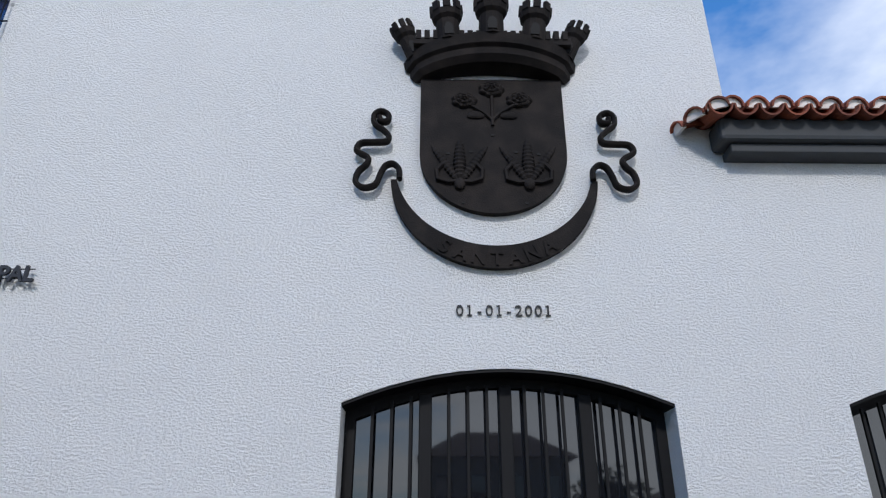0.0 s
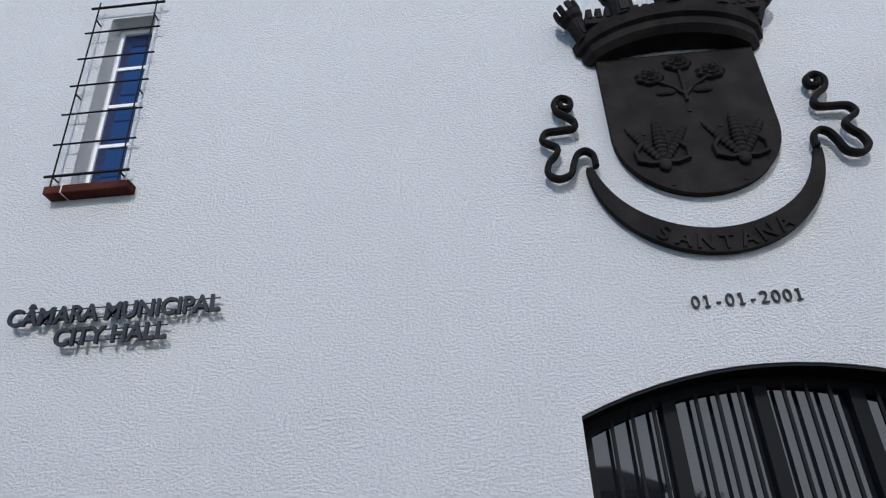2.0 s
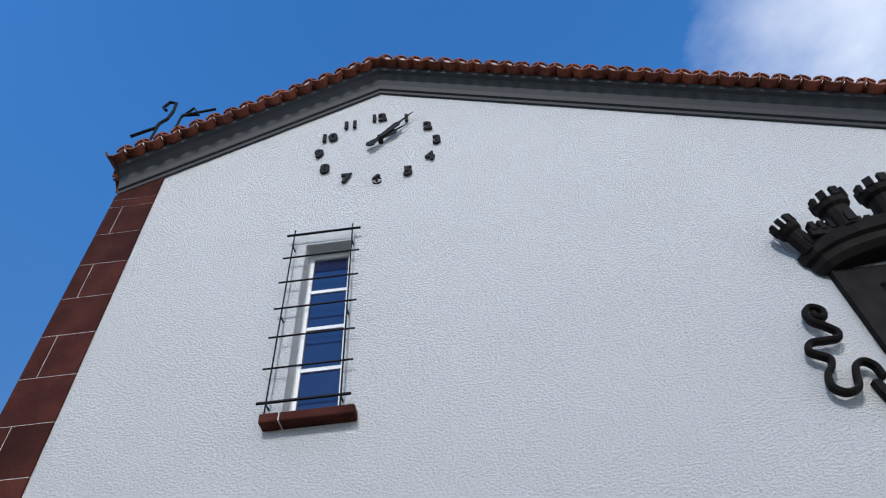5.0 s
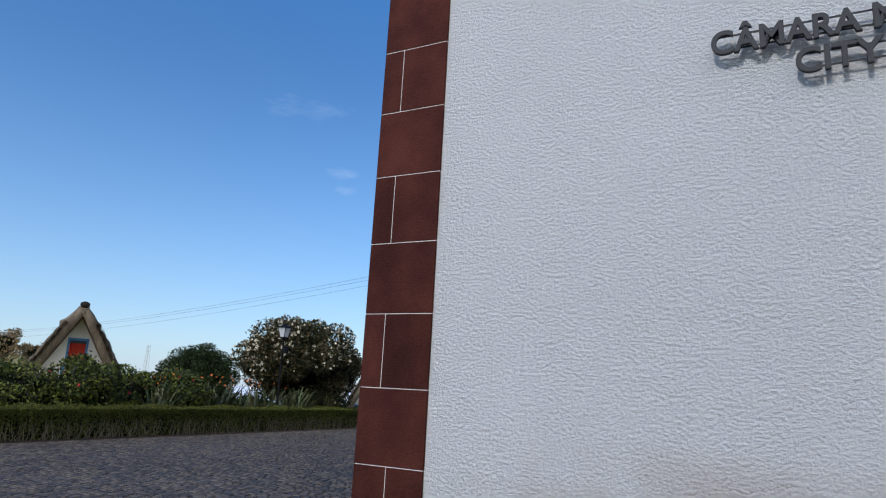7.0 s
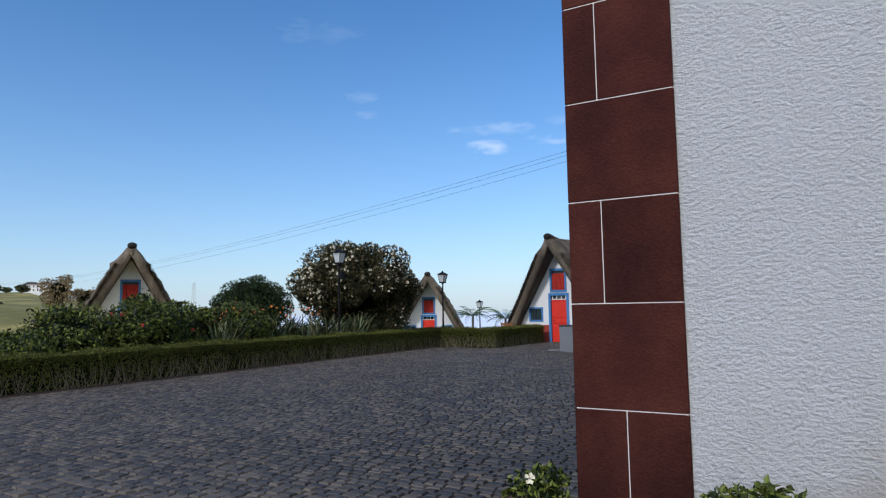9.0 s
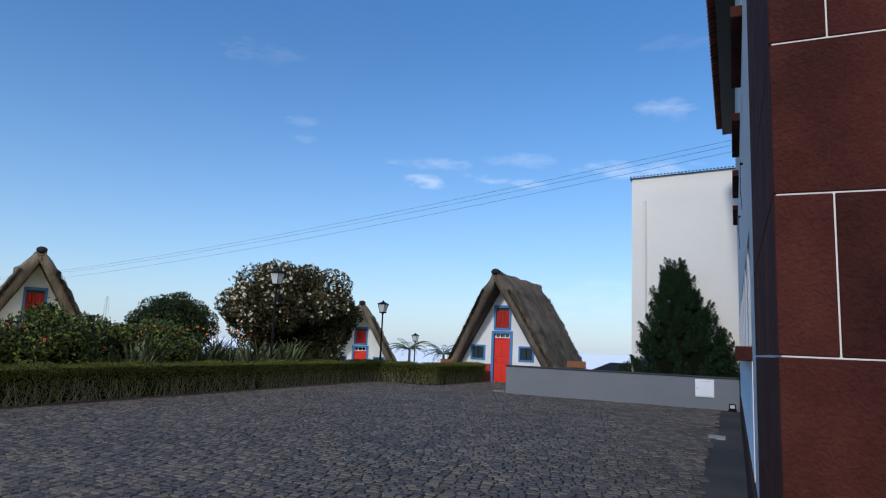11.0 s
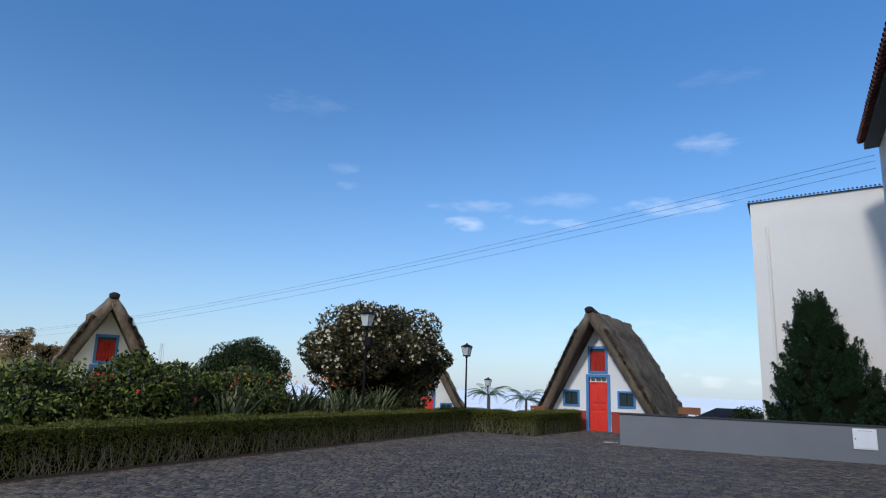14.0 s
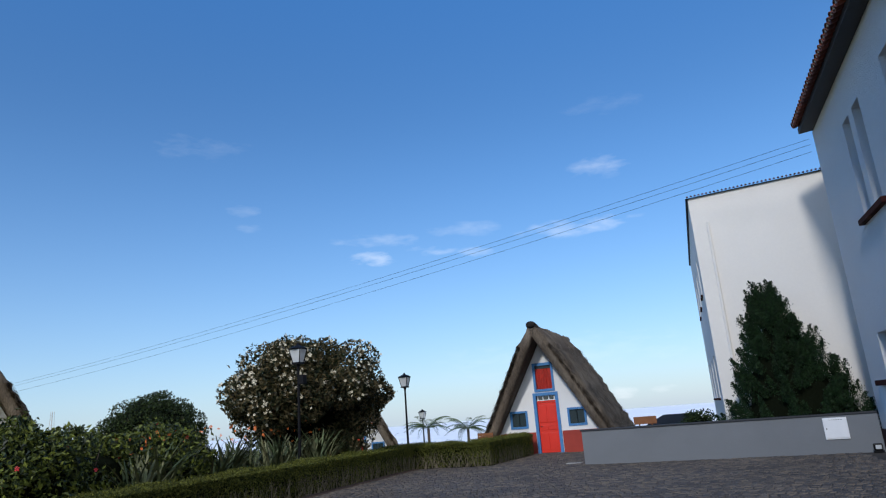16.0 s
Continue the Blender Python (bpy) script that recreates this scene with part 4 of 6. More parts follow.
# ---- planter at the corner ----
planter = thing("planter_bed", "raised brown stone kerb holding dark soil", "planter")
part("kerb", cube(-0.50, -0.34, -0.56, 0.35, GB, 0.38, 0.02), KERB, planter)
part("kerb", cube(-0.34, 6.0, -0.62, -0.46, GB, 0.37, 0.02), KERB, planter)
part("kerb", cube(-0.34, -0.02, 0.20, 0.35, GB, 0.37, 0.02), KERB, planter)
bm = cube(-0.34, 5.98, -0.46, -0.02, 0.1, 0.33)
part("soil", bm, SOIL, planter)
part("soil", cube(-0.34, -0.022, -0.02, 0.20, 0.1, 0.33), SOIL, planter)


def small_bush(name, x, y, z, rx, rz, n, label, seed, size=0.045, flowers=None, fcount=0):
    r = np.random.default_rng(seed)
    b = thing(name, label, "shrub", (x, y, z))
    for k in range(7):
        a = 2 * math.pi * k / 7
        part("stem", tube(bmesh.new(), [(0, 0, -0.02), (0.3 * rx * math.cos(a), 0.3 * rx * math.sin(a), rz * 0.5), (0.75 * rx * math.cos(a), 0.7 * rx * math.sin(a), rz * (0.9 + 0.5 * (k % 3) / 2))], 0.006, 5, 1, 0.002), BARK, b)
    pts = crown_points(r, n, (0, 0, rz), (rx, rx * 0.75, rz), 14, 0.42)
    pts = pts[pts[:, 2] > 0.01]
    leaves("leaves", pts, size, SHRUB, b, r)
    if flowers:
        blossom("flowers", flower_points(r, pts, fcount, np.array((0, -0.03, 0.02))), 0.03, flowers, b, r)
    return b


small_bush("azalea_bush", -0.16, -0.12, 0.33, 0.17, 0.15, 900, "small leafy azalea with one white bloom", 11, 0.04, PETALW, 2)
small_bush("azalea_bush", 0.60, -0.22, 0.33, 0.24, 0.18, 950, "low spreading green azalea against the wall", 12, 0.036)
small_bush("azalea_bush", 0.78, -0.20, 0.40, 0.13, 0.15, 420, "upright azalea shoot leaning from its neighbour", 16, 0.040)
small_bush("azalea_bush", 1.02, -0.25, 0.33, 0.10, 0.12, 40, "straggly azalea with a pink bloom", 13, 0.045, PETALP, 2)
small_bush("azalea_bush", 1.20, -0.25, 0.33, 0.09, 0.13, 60, "bare-stemmed azalea with a few leaves", 17, 0.045, PETALP, 1)
small_bush("azalea_bush", 1.96, -0.25, 0.33, 0.20, 0.20, 1100, "low green azalea with white blooms by the wall", 14, 0.042, PETALW, 2)
small_bush("azalea_bush", 2.26, -0.25, 0.33, 0.20, 0.21, 1000, "bushy green azalea with white blooms by the wall", 18, 0.042, PETALW, 2)
small_bush("azalea_bush", 1.74, -0.30, 0.33, 0.10, 0.07, 260, "low yellowish azalea sprout in the soil", 19, 0.036)
small_bush("azalea_bush", 3.4, -0.24, 0.33, 0.22, 0.16, 700, "low green azalea by the wall", 15, 0.045)
hoop = thing("wire_hoop", "thin black wire hoop stuck in the soil", "wire hoop", (1.34, -0.28, 0.33))
part("wire", tube(bmesh.new(), [(-0.10, 0, 0.0), (-0.05, 0, 0.07), (0.0, 0, 0.11), (0.045, 0, 0.12), (0.06, 0, 0.08), (0.055, 0, -0.02)], 0.006, 6), BLACK, hoop)

# pale stones set in the yard
for x, y, w, d, label in ((-0.47, 11.55, 0.30, 0.42, "pale flat stone set among the cobbles"), (-7.45, 19.3, 0.42, 0.30, "pale stone slab before the cottage door")):
    tagged(part("marker_stone", cube(x - w / 2, x + w / 2, y - d / 2, y + d / 2, ground_z(x, y) - 0.05, ground_z(x, y) + 0.022, 0.006), KERBPALE), label, "stone")

# ---- iron rods on the side wall ----
for y in (6.2, 9.45):
    rod = thing("wall_rod", "thin rusty iron rod hooked on the side wall", "wall rod", (0, y, 0), "wall rods")
    part("rod", tube(bmesh.new(), [(-0.03, 0, 3.60), (-0.035, 0.01, 3.3), (-0.02, 0, 3.06)], 0.0045, 5), IRON, rod)
    part("hook", cube(-0.035, 0.01, -0.010, 0.010, 3.60, 3.63, 0.003), IRON, rod)

# ---- end of the courtyard: low wall, cabinet ----
low = thing("garden_wall", "low grey painted wall with a dark coping", "wall")
WA, WB = Vector((-0.03, 18.38, 0)), Vector((-7.06, 18.76, 0))
wd = (WB - WA).normalized()
wm = Matrix.Translation(WA) @ Matrix.Rotation(math.atan2(wd.y, wd.x), 4, "Z")
low.matrix_world = wm
wlen = (WB - WA).length
part("wall_body", cube(0, wlen, -0.16, 0.0, GB, 0.69, 0.006), GREYWALL, low)
part("coping", cube(-0.0, wlen + 0.03, -0.20, 0.03, 0.69, 0.735, 0.008), DARKCAP, low)
cab = thing("meter_cabinet", "white metal meter cabinet on the grey wall", "cabinet", wm)
part("cabinet_body", cube(0.66, 1.17, 0.002, 0.03, 0.14, 0.64, 0.006), WHITEFRAME, cab)
part("cabinet_door", cube(0.69, 1.14, 0.03, 0.042, 0.17, 0.61, 0.004), WHITEFRAME, cab)
part("lock", cube(1.11, 1.125, 0.042, 0.05, 0.37, 0.41), BLACK, cab)
for k in range(6):
    part("vent_slot", cube(0.76 + 0.05 * k, 0.79 + 0.05 * k, 0.042, 0.044, 0.585, 0.595), GREYFASCIA, cab)
spot = thing("floodlight", "small black floodlight at the wall foot", "floodlight", (-0.22, 18.15, ground_z(0, 18.15)))
part("lamp_head", cube(-0.09, 0.09, -0.05, 0.05, 0.05, 0.20, 0.02), BLACK, spot)
part("lens", cube(-0.06, 0.06, -0.058, -0.05, 0.08, 0.17, 0.003), LAMPGLASS, spot)
part("bracket", cube(-0.11, 0.11, -0.015, 0.015, -0.02, 0.05, 0.005), BLACK, spot)

# ---- white building behind the wall ----
bld = thing("white_building", "tall plain cream rendered building with tiled verge", "building")
bm = bmesh.new()
fr = [(-3.25, -0.5), (6.0, -0.5), (6.0, 7.65), (-3.25, 7.2)]
part("wall", plate(fr, [], lambda u, v, d: (u, 20.35 + d, v), 0.3), CREAM, bld)
wh = [rect(a, a + 0.9, z, z + 1.3) for a in (22.0, 25.0, 28.0) for z in (1.3, 4.5)]
part("wall", plate(rect(20.655, 31, -0.5, 7.2), wh, lambda u, v, d: (-3.25 + d, u, v), 0.3), CREAM, bld)
part("wall", cube(-2.8, 6, 30.7, 31, -0.5, 7.0), CREAM, bld)
for h in wh:
    (a, z), (b, z1) = h[0], h[2]
    w = part("window", cube(-3.14, -3.10, a, b, z, z1), DARKGLASS, bld)
    part("sill", cube(-3.31, -3.22, a - 0.05, b + 0.05, z - 0.07, z, 0.01), DADO, w)
bm = bmesh.new()
vs = [bm.verts.new(p) for p in ((-3.32, 20.27, 7.21), (6.0, 20.27, 7.66), (6.0, 31.1, 7.66), (-3.32, 31.1, 7.21))]
bm.faces.new(vs)
bmesh.ops.solidify(bm, geom=bm.faces[:], thickness=0.05)
part("roof", bm, DARKCAP, bld)
for k in range(34):
    piece("verge_tile", COVER, bld, Matrix.Translation((-3.26 + 0.11 * k, 20.34, 7.235 + 0.00535 * k)) @ pose(0, 0, 0, 0, 0, 0) @ Matrix.Scale(0.30, 4))
part("downpipe", tube(bmesh.new(), [(-2.82, 20.31, 6.4), (-2.82, 20.31, -0.3)], 0.045, 8), CREAM, bld)


# ---- thatched houses ----
def a_house(at, heading, label, size=1.0):
    """A steep thatched cottage: gable front with door, loft window and two small windows."""
    h = thing("thatched_house", label, "house", Matrix.Translation(at) @ pose(0, 0, 0, 0, 0, heading) @ Matrix.Scale(size, 4), "thatched houses")
    W, TOP, L = 2.30, 4.10, 4.6
    def inner(z):
        return W * (1 - z / TOP)
    dw, dt = 0.375, 2.06
    holes = [rect(-dw, dw, 0.0001, dt), rect(-0.32, 0.32, 2.28, 3.16), rect(-1.36, -0.82, 0.98, 1.48), rect(0.82, 1.36, 0.98, 1.48)]
    outl = [(-W, 0), (-dw, 0), (-dw, dt), (dw, dt), (dw, 0), (W, 0), (0, TOP)]
    part("front_wall", plate(outl, holes[1:], lambda u, v, d: (u, d, v), 0.25), HOUSEWHITE, h)
    part("back_wall", plate([(-W, 0), (W, 0), (0, TOP)], [], lambda u, v, d: (u, L - 0.5 + d, v), 0.25), HOUSEWHITE, h)
    for sg in (-1, 1):
        u0, u1 = sg * (dw + 0.12), sg * inner(0.76)
        lo, hi = sorted((u0, sg * W * 0.985))
        part("plinth", plate([(u0, 0.0), (sg * W * 0.985, 0.0), (u1 * 0.985, 0.76), (u0, 0.76)], [], lambda u, v, d: (u, -0.02 + d, v), 0.018), REDBASE, h, "dull red painted plinth")
    # door with its frame and transom
    f = part("door_frame", plate([(-dw - 0.10, 0), (-dw + 0.01, 0), (-dw + 0.01, dt - 0.01), (dw - 0.01, dt - 0.01), (dw - 0.01, 0), (dw + 0.10, 0), (dw + 0.10, dt + 0.10), (-dw - 0.10, dt + 0.10)], [], lambda u, v, d: (u, -0.045 + d, v), 0.12), BLUEPAINT, h, "blue painted door frame")
    door = part("door", cube(-dw + 0.012, dw - 0.012, 0.06, 0.11, 0.02, 1.80, 0.004), REDPAINT, h, "bright red panelled door")
    for z0, z1 in ((0.12, 0.72), (0.82, 0.98), (1.08, 1.70)):
        for x0, x1 in ((-0.31, -0.03), (0.03, 0.31)):
            part("door_panel", cube(x0, x1, 0.045, 0.062, z0, z1, 0.012), REDPAINT, door)
    part("door_handle", tube(bmesh.new(), [(-0.305, 0.06, 0.95), (-0.305, 0.02, 0.95), (-0.23, 0.02, 0.95)], 0.012, 6), BLACK, door)
    tr = part("transom", cube(-dw + 0.012, dw - 0.012, 0.05, 0.10, 1.81, 1.86), REDPAINT, h)
    part("transom_glass", cube(-dw + 0.012, dw - 0.012, 0.08, 0.09, 1.865, 2.045), DARKGLASS, h)
    for x in (-0.31, -0.11, 0.11, 0.31):
        part("transom_bar", cube(x - 0.018, x + 0.018, 0.05, 0.08, 1.865, 2.045), HOUSEWHITE, h)
    part("transom_bar", cube(-dw + 0.012, dw - 0.012, 0.045, 0.078, 1.87, 1.90), HOUSEWHITE, h)
    part("door_step", cube(-0.6, 0.6, -0.35, 0.0, -0.10, 0.012, 0.01), GREYWALL, h)
    # loft window
    lw = part("loft_window", plate(rect(-0.39, 0.39, 2.20, 3.25), [rect(-0.305, 0.305, 2.29, 3.15)], lambda u, v, d: (u, -0.04 + d, v), 0.10), BLUEPAINT, h, "blue framed loft window with red shutter")
    bm = bmesh.new()
    nseg = 22
    top, bot = [], []
    for i in range(nseg + 1):
        u = -0.305 + 0.61 * i / nseg
        top.append(bm.verts.new((u, 0.05 + 0.012 * math.sin(i * 1.7), 3.04)))
        bot.append(bm.verts.new((u, 0.05 + 0.022 * math.sin(i * 1.7 + 0.3), 2.28)))
    for i in range(nseg):
        bm.faces.new((bot[i], bot[i + 1], top[i + 1], top[i]))
    bmesh.ops.solidify(bm, geom=bm.faces[:], thickness=0.01)
    part("shutter", bm, CURTAIN, lw, "red cloth-like shutter")
    part("lintel", cube(-0.315, 0.315, 0.03, 0.06, 3.04, 3.155), SHUTTER, lw)
    for sg in (-1, 1):
        x0, x1 = sorted((sg * 0.82, sg * 1.36))
        w = part("window", plate(rect(x0 - 0.07, x1 + 0.07, 0.91, 1.55), [rect(x0 + 0.005, x1 - 0.005, 0.985, 1.475)], lambda u, v, d: (u, -0.035 + d, v), 0.10), BLUEPAINT, h, "blue framed window with dark shutters")
        for a, b in ((x0, (x0 + x1) / 2 - 0.005), ((x0 + x1) / 2 + 0.005, x1)):
            s = part("shutter", cube(a + 0.006, b - 0.006, 0.03, 0.055, 0.99, 1.47, 0.004), SHUTTER, w)
            for k in range(6):
                part("louvre", cube(a + 0.035, b - 0.035, 0.018, 0.032, 1.02 + 0.072 * k, 1.065 + 0.072 * k, 0.004), SHUTTER, s)
    # thatch: two thick slabs with uneven, rounded skins
    ry = math.atan2(TOP, W)
    for sg in (-1, 1):
        bm = bmesh.new()
        nu, nv = 26, 26
        nrm = Vector((sg * math.sin(ry), 0, math.cos(ry)))
        sk = {}
        for lay in (0, 1):
            for i in range(nu + 1):
                for j in range(nv + 1):
                    s, t = i / nu, j / nv
                    z = 4.28 - (4.28 + 0.15) * s
                    x = sg * W * (1 - z / TOP) + sg * 0.0
                    # the verge leans forward towards the peak
                    jut = 0.42 + 0.62 * (1 - s) ** 1.3
                    y = -jut + (L + 0.25 + jut) * t
                    edge = min(1.0, min(t, 1 - t) * 14) ** 0.5
                    th = 0.38 + 0.12 * edge if lay else 0.02
                    if lay:
                        th += 0.09 * noise.noise((x * 1.6, y * 1.6 + sg * 7, z * 1.6)) + 0.045 * noise.noise((x * 6, y * 6, z * 6))
                        th += 0.035 * math.sin(z * 16 + 2 * noise.noise((y * 2, z * 2, 0)))
                    p = Vector((x, y, z)) + nrm * th
                    if lay:
                        p.x *= 0.55 + 0.45 * min(1.0, s / 0.13)
                    sk[lay, i, j] = bm.verts.new(p)
        for i in range(nu):
            for j in range(nv):
                bm.faces.new((sk[1, i, j], sk[1, i + 1, j], sk[1, i + 1, j + 1], sk[1, i, j + 1]))
                bm.faces.new((sk[0, i, j], sk[0, i, j + 1], sk[0, i + 1, j + 1], sk[0, i + 1, j]))
        for i in range(nu):
            bm.faces.new((sk[1, i, 0], sk[0, i, 0], sk[0, i + 1, 0], sk[1, i + 1, 0]))
            bm.faces.new((sk[1, i, nv], sk[1, i + 1, nv], sk[0, i + 1, nv], sk[0, i, nv]))
        for j in range(nv):
            bm.faces.new((sk[1, nu, j], sk[0, nu, j], sk[0, nu, j + 1], sk[1, nu, j + 1]))
            bm.faces.new((sk[1, 0, j], sk[1, 0, j + 1], sk[0, 0, j + 1], sk[0, 0, j]))
        bmesh.ops.recalc_face_normals(bm, faces=bm.faces[:])
        ob = part("thatch", bm, THATCH, h, "thick weathered straw thatch")
        for p in ob.data.polygons:
            p.use_smooth = True
        # loose straw in overlapping courses down the slope
        rs = np.random.default_rng(17 + sg)
        n = 11000
        sz = rs.uniform(0.14, 0.99, n)
        sz = np.floor(sz * 15) / 15 + 0.066 * rs.uniform(0, 1, n) ** 2
        z = 4.28 - 4.43 * sz
        fy = rs.uniform(0, 1, n)
        fy[: n // 6] = rs.uniform(-0.012, 0.02, n // 6)
        th = 0.38 + 0.12 * np.sqrt(np.clip(np.minimum(fy, 1 - fy) * 14, 0, 1)) + 0.015
        jut = 0.42 + 0.62 * np.clip(1 - sz, 0, 1) ** 1.3
        base = np.stack([sg * W * (1 - z / TOP), -jut + (L + 0.25 + jut) * fy, z], 1) + np.array(nrm)[None, :] * (th * rs.uniform(0.75, 1.04, n))[:, None]
        down = np.array((sg * W / TOP, 0.0, -1.0))
        down /= np.linalg.norm(down)
        dirs = down[None, :] + rs.normal(size=(n, 3)) * 0.16 + np.array(nrm)[None, :] * 0.05
        ln = rs.uniform(0.10, 0.26, n)[:, None]
        across = np.cross(dirs, np.array(nrm)[None, :])
        across /= np.linalg.norm(across, axis=1)[:, None]
        wd_ = rs.uniform(0.007, 0.022, n)[:, None]
        v = np.stack([base - across * wd_, base + across * wd_, base + dirs * ln], 1)
        me = bpy.data.meshes.new("straw")
        me.from_pydata(v.reshape(-1, 3).tolist(), [], np.arange(n * 3).reshape(-1, 3).tolist())
        me.materials.append(STRAW)
        so = new("straw_layer", me)
        so.parent = h
        tagged(so, "loose weathered straw ends", kind="stuff")
    bm = bmesh.new()
    pts = [(0.02 * math.sin(i * 2.1), -1.05 + (L + 1.32) * i / 16, 4.45 + 0.10 * math.exp(-i / 1.2) + 0.025 * math.sin(i * 1.3)) for i in range(17)]
    tube(bm, pts, 0.17, 10)
    part("ridge", bm, THATCH, h, "rolled dark ridge of the thatch")
    bm = bmesh.new()
    q = bmesh.ops.create_icosphere(bm, subdivisions=2, radius=0.19)["verts"]
    for v in q:
        v.co = Vector((v.co.x, -1.02 + v.co.y * 0.9, 4.58 + v.co.z * 0.75)) + Vector((0.02 * noise.noise(v.co * 20), 0, 0))
    part("finial", bm, FINIAL, h, "dark bound tuft at the peak")
    return h


a_house((-9.16, 24.45, -0.18), -2, "white A-frame cottage with red door and thatch")
a_house((-28.86, 17.20, -0.80), 57, "white A-frame cottage standing behind flowering shrubs", 1.19)
a_house((-25.0, 39.2, -1.75), 29, "white A-frame cottage partly hidden by a tree", 1.25)

# planks beside the near cottage
bx = thing("wooden_sign", "small brown wooden sign on two posts", "sign", (-5.62, 22.8, -0.18))
part("board", cube(-0.36, 0.36, -0.02, 0.02, 0.84, 1.08, 0.006), WOOD, bx)
for x in (-0.20, 0.20):
    part("post", cube(x - 0.02, x + 0.02, 0.021, 0.06, -0.15, 0.98, 0.004), WOOD, bx)
tb = thing("wooden_crate", "brown slatted wooden crate by the cottage", "crate", (-11.45, 24.1, -0.18))
for k in range(3):
    part("slat", cube(-0.3, 0.3, -0.2, -0.18, 0.55 + 0.11 * k, 0.645 + 0.11 * k, 0.004), WOOD, tb)
    part("slat", cube(-0.3, 0.3, 0.18, 0.2, 0.55 + 0.11 * k, 0.645 + 0.11 * k, 0.004), WOOD, tb)
for sx in (-0.29, 0.25):
    for sy in (-0.18, 0.14):
        part("post", cube(sx, sx + 0.04, sy, sy + 0.04, -0.15, 0.88), WOOD, tb)


# ---- lamps ----
def street_lamp(x, y, z0, top, label):
    l = thing("street_lamp", label, "street lamp", (x, y, z0), "courtyard lamps")
    H = top - z0
    bm = lathe(bmesh.new(), [(0.085, -0.1), (0.085, 0.25), (0.06, 0.30), (0.045, 0.5), (0.038, 1.2), (0.032, H - 0.62), (0.05, H - 0.60), (0.05, H - 0.56), (0.03, H - 0.54)], 12)
    part("post", bm, BLACK, l)
    bm = bmesh.new()
    a, b, z1, z2 = 0.10, 0.165, H - 0.50, H - 0.17
    for sx, sy in ((1, 1), (1, -1), (-1, 1), (-1, -1)):
        tube(bm, [(sx * a, sy * a, z1), (sx * b, sy * b, z2)], 0.012, 5)
    box(bm, -a - 0.02, a + 0.02, -a - 0.02, a + 0.02, z1 - 0.05, z1, 0.005)
    box(bm, -b - 0.02, b + 0.02, -b - 0.02, b + 0.02, z2, z2 + 0.02, 0.004)
    head = part("lantern_frame", bm, BLACK, l)
    bm = lathe(bmesh.new(), [(a * 1.35, z1), (b * 1.33, z2)], 4)
    bmesh.ops.rotate(bm, verts=bm.verts[:], cent=(0, 0, 0), matrix=Matrix.Rotation(radians(45), 3, "Z"))
    part("lantern_glass", bm, LAMPGLASS, head, "frosted lantern glass")
    bm = lathe(bmesh.new(), [(b * 1.55, z2 + 0.02), (0.08, z2 + 0.10), (0.05, z2 + 0.11), (0.03, z2 + 0.15), (0.015, H)], 8)
    part("lantern_cap", bm, BLACK, head)
    return l


la = street_lamp(-13.42, 14.6, ground_z(0, 14), 3.50, "black lantern street lamp with a small floodlight")
part("floodlight_head", cube(0.04, 0.20, -0.10, 0.08, 2.62, 2.86, 0.01), BLACK, la)
street_lamp(-14.03, 22.67, ground_z(0, 22), 3.09, "black lantern street lamp at the hedge corner")
street_lamp(-18.6, 35.2, -0.7, 1.95, "slim grey lantern street lamp beyond the hedge")


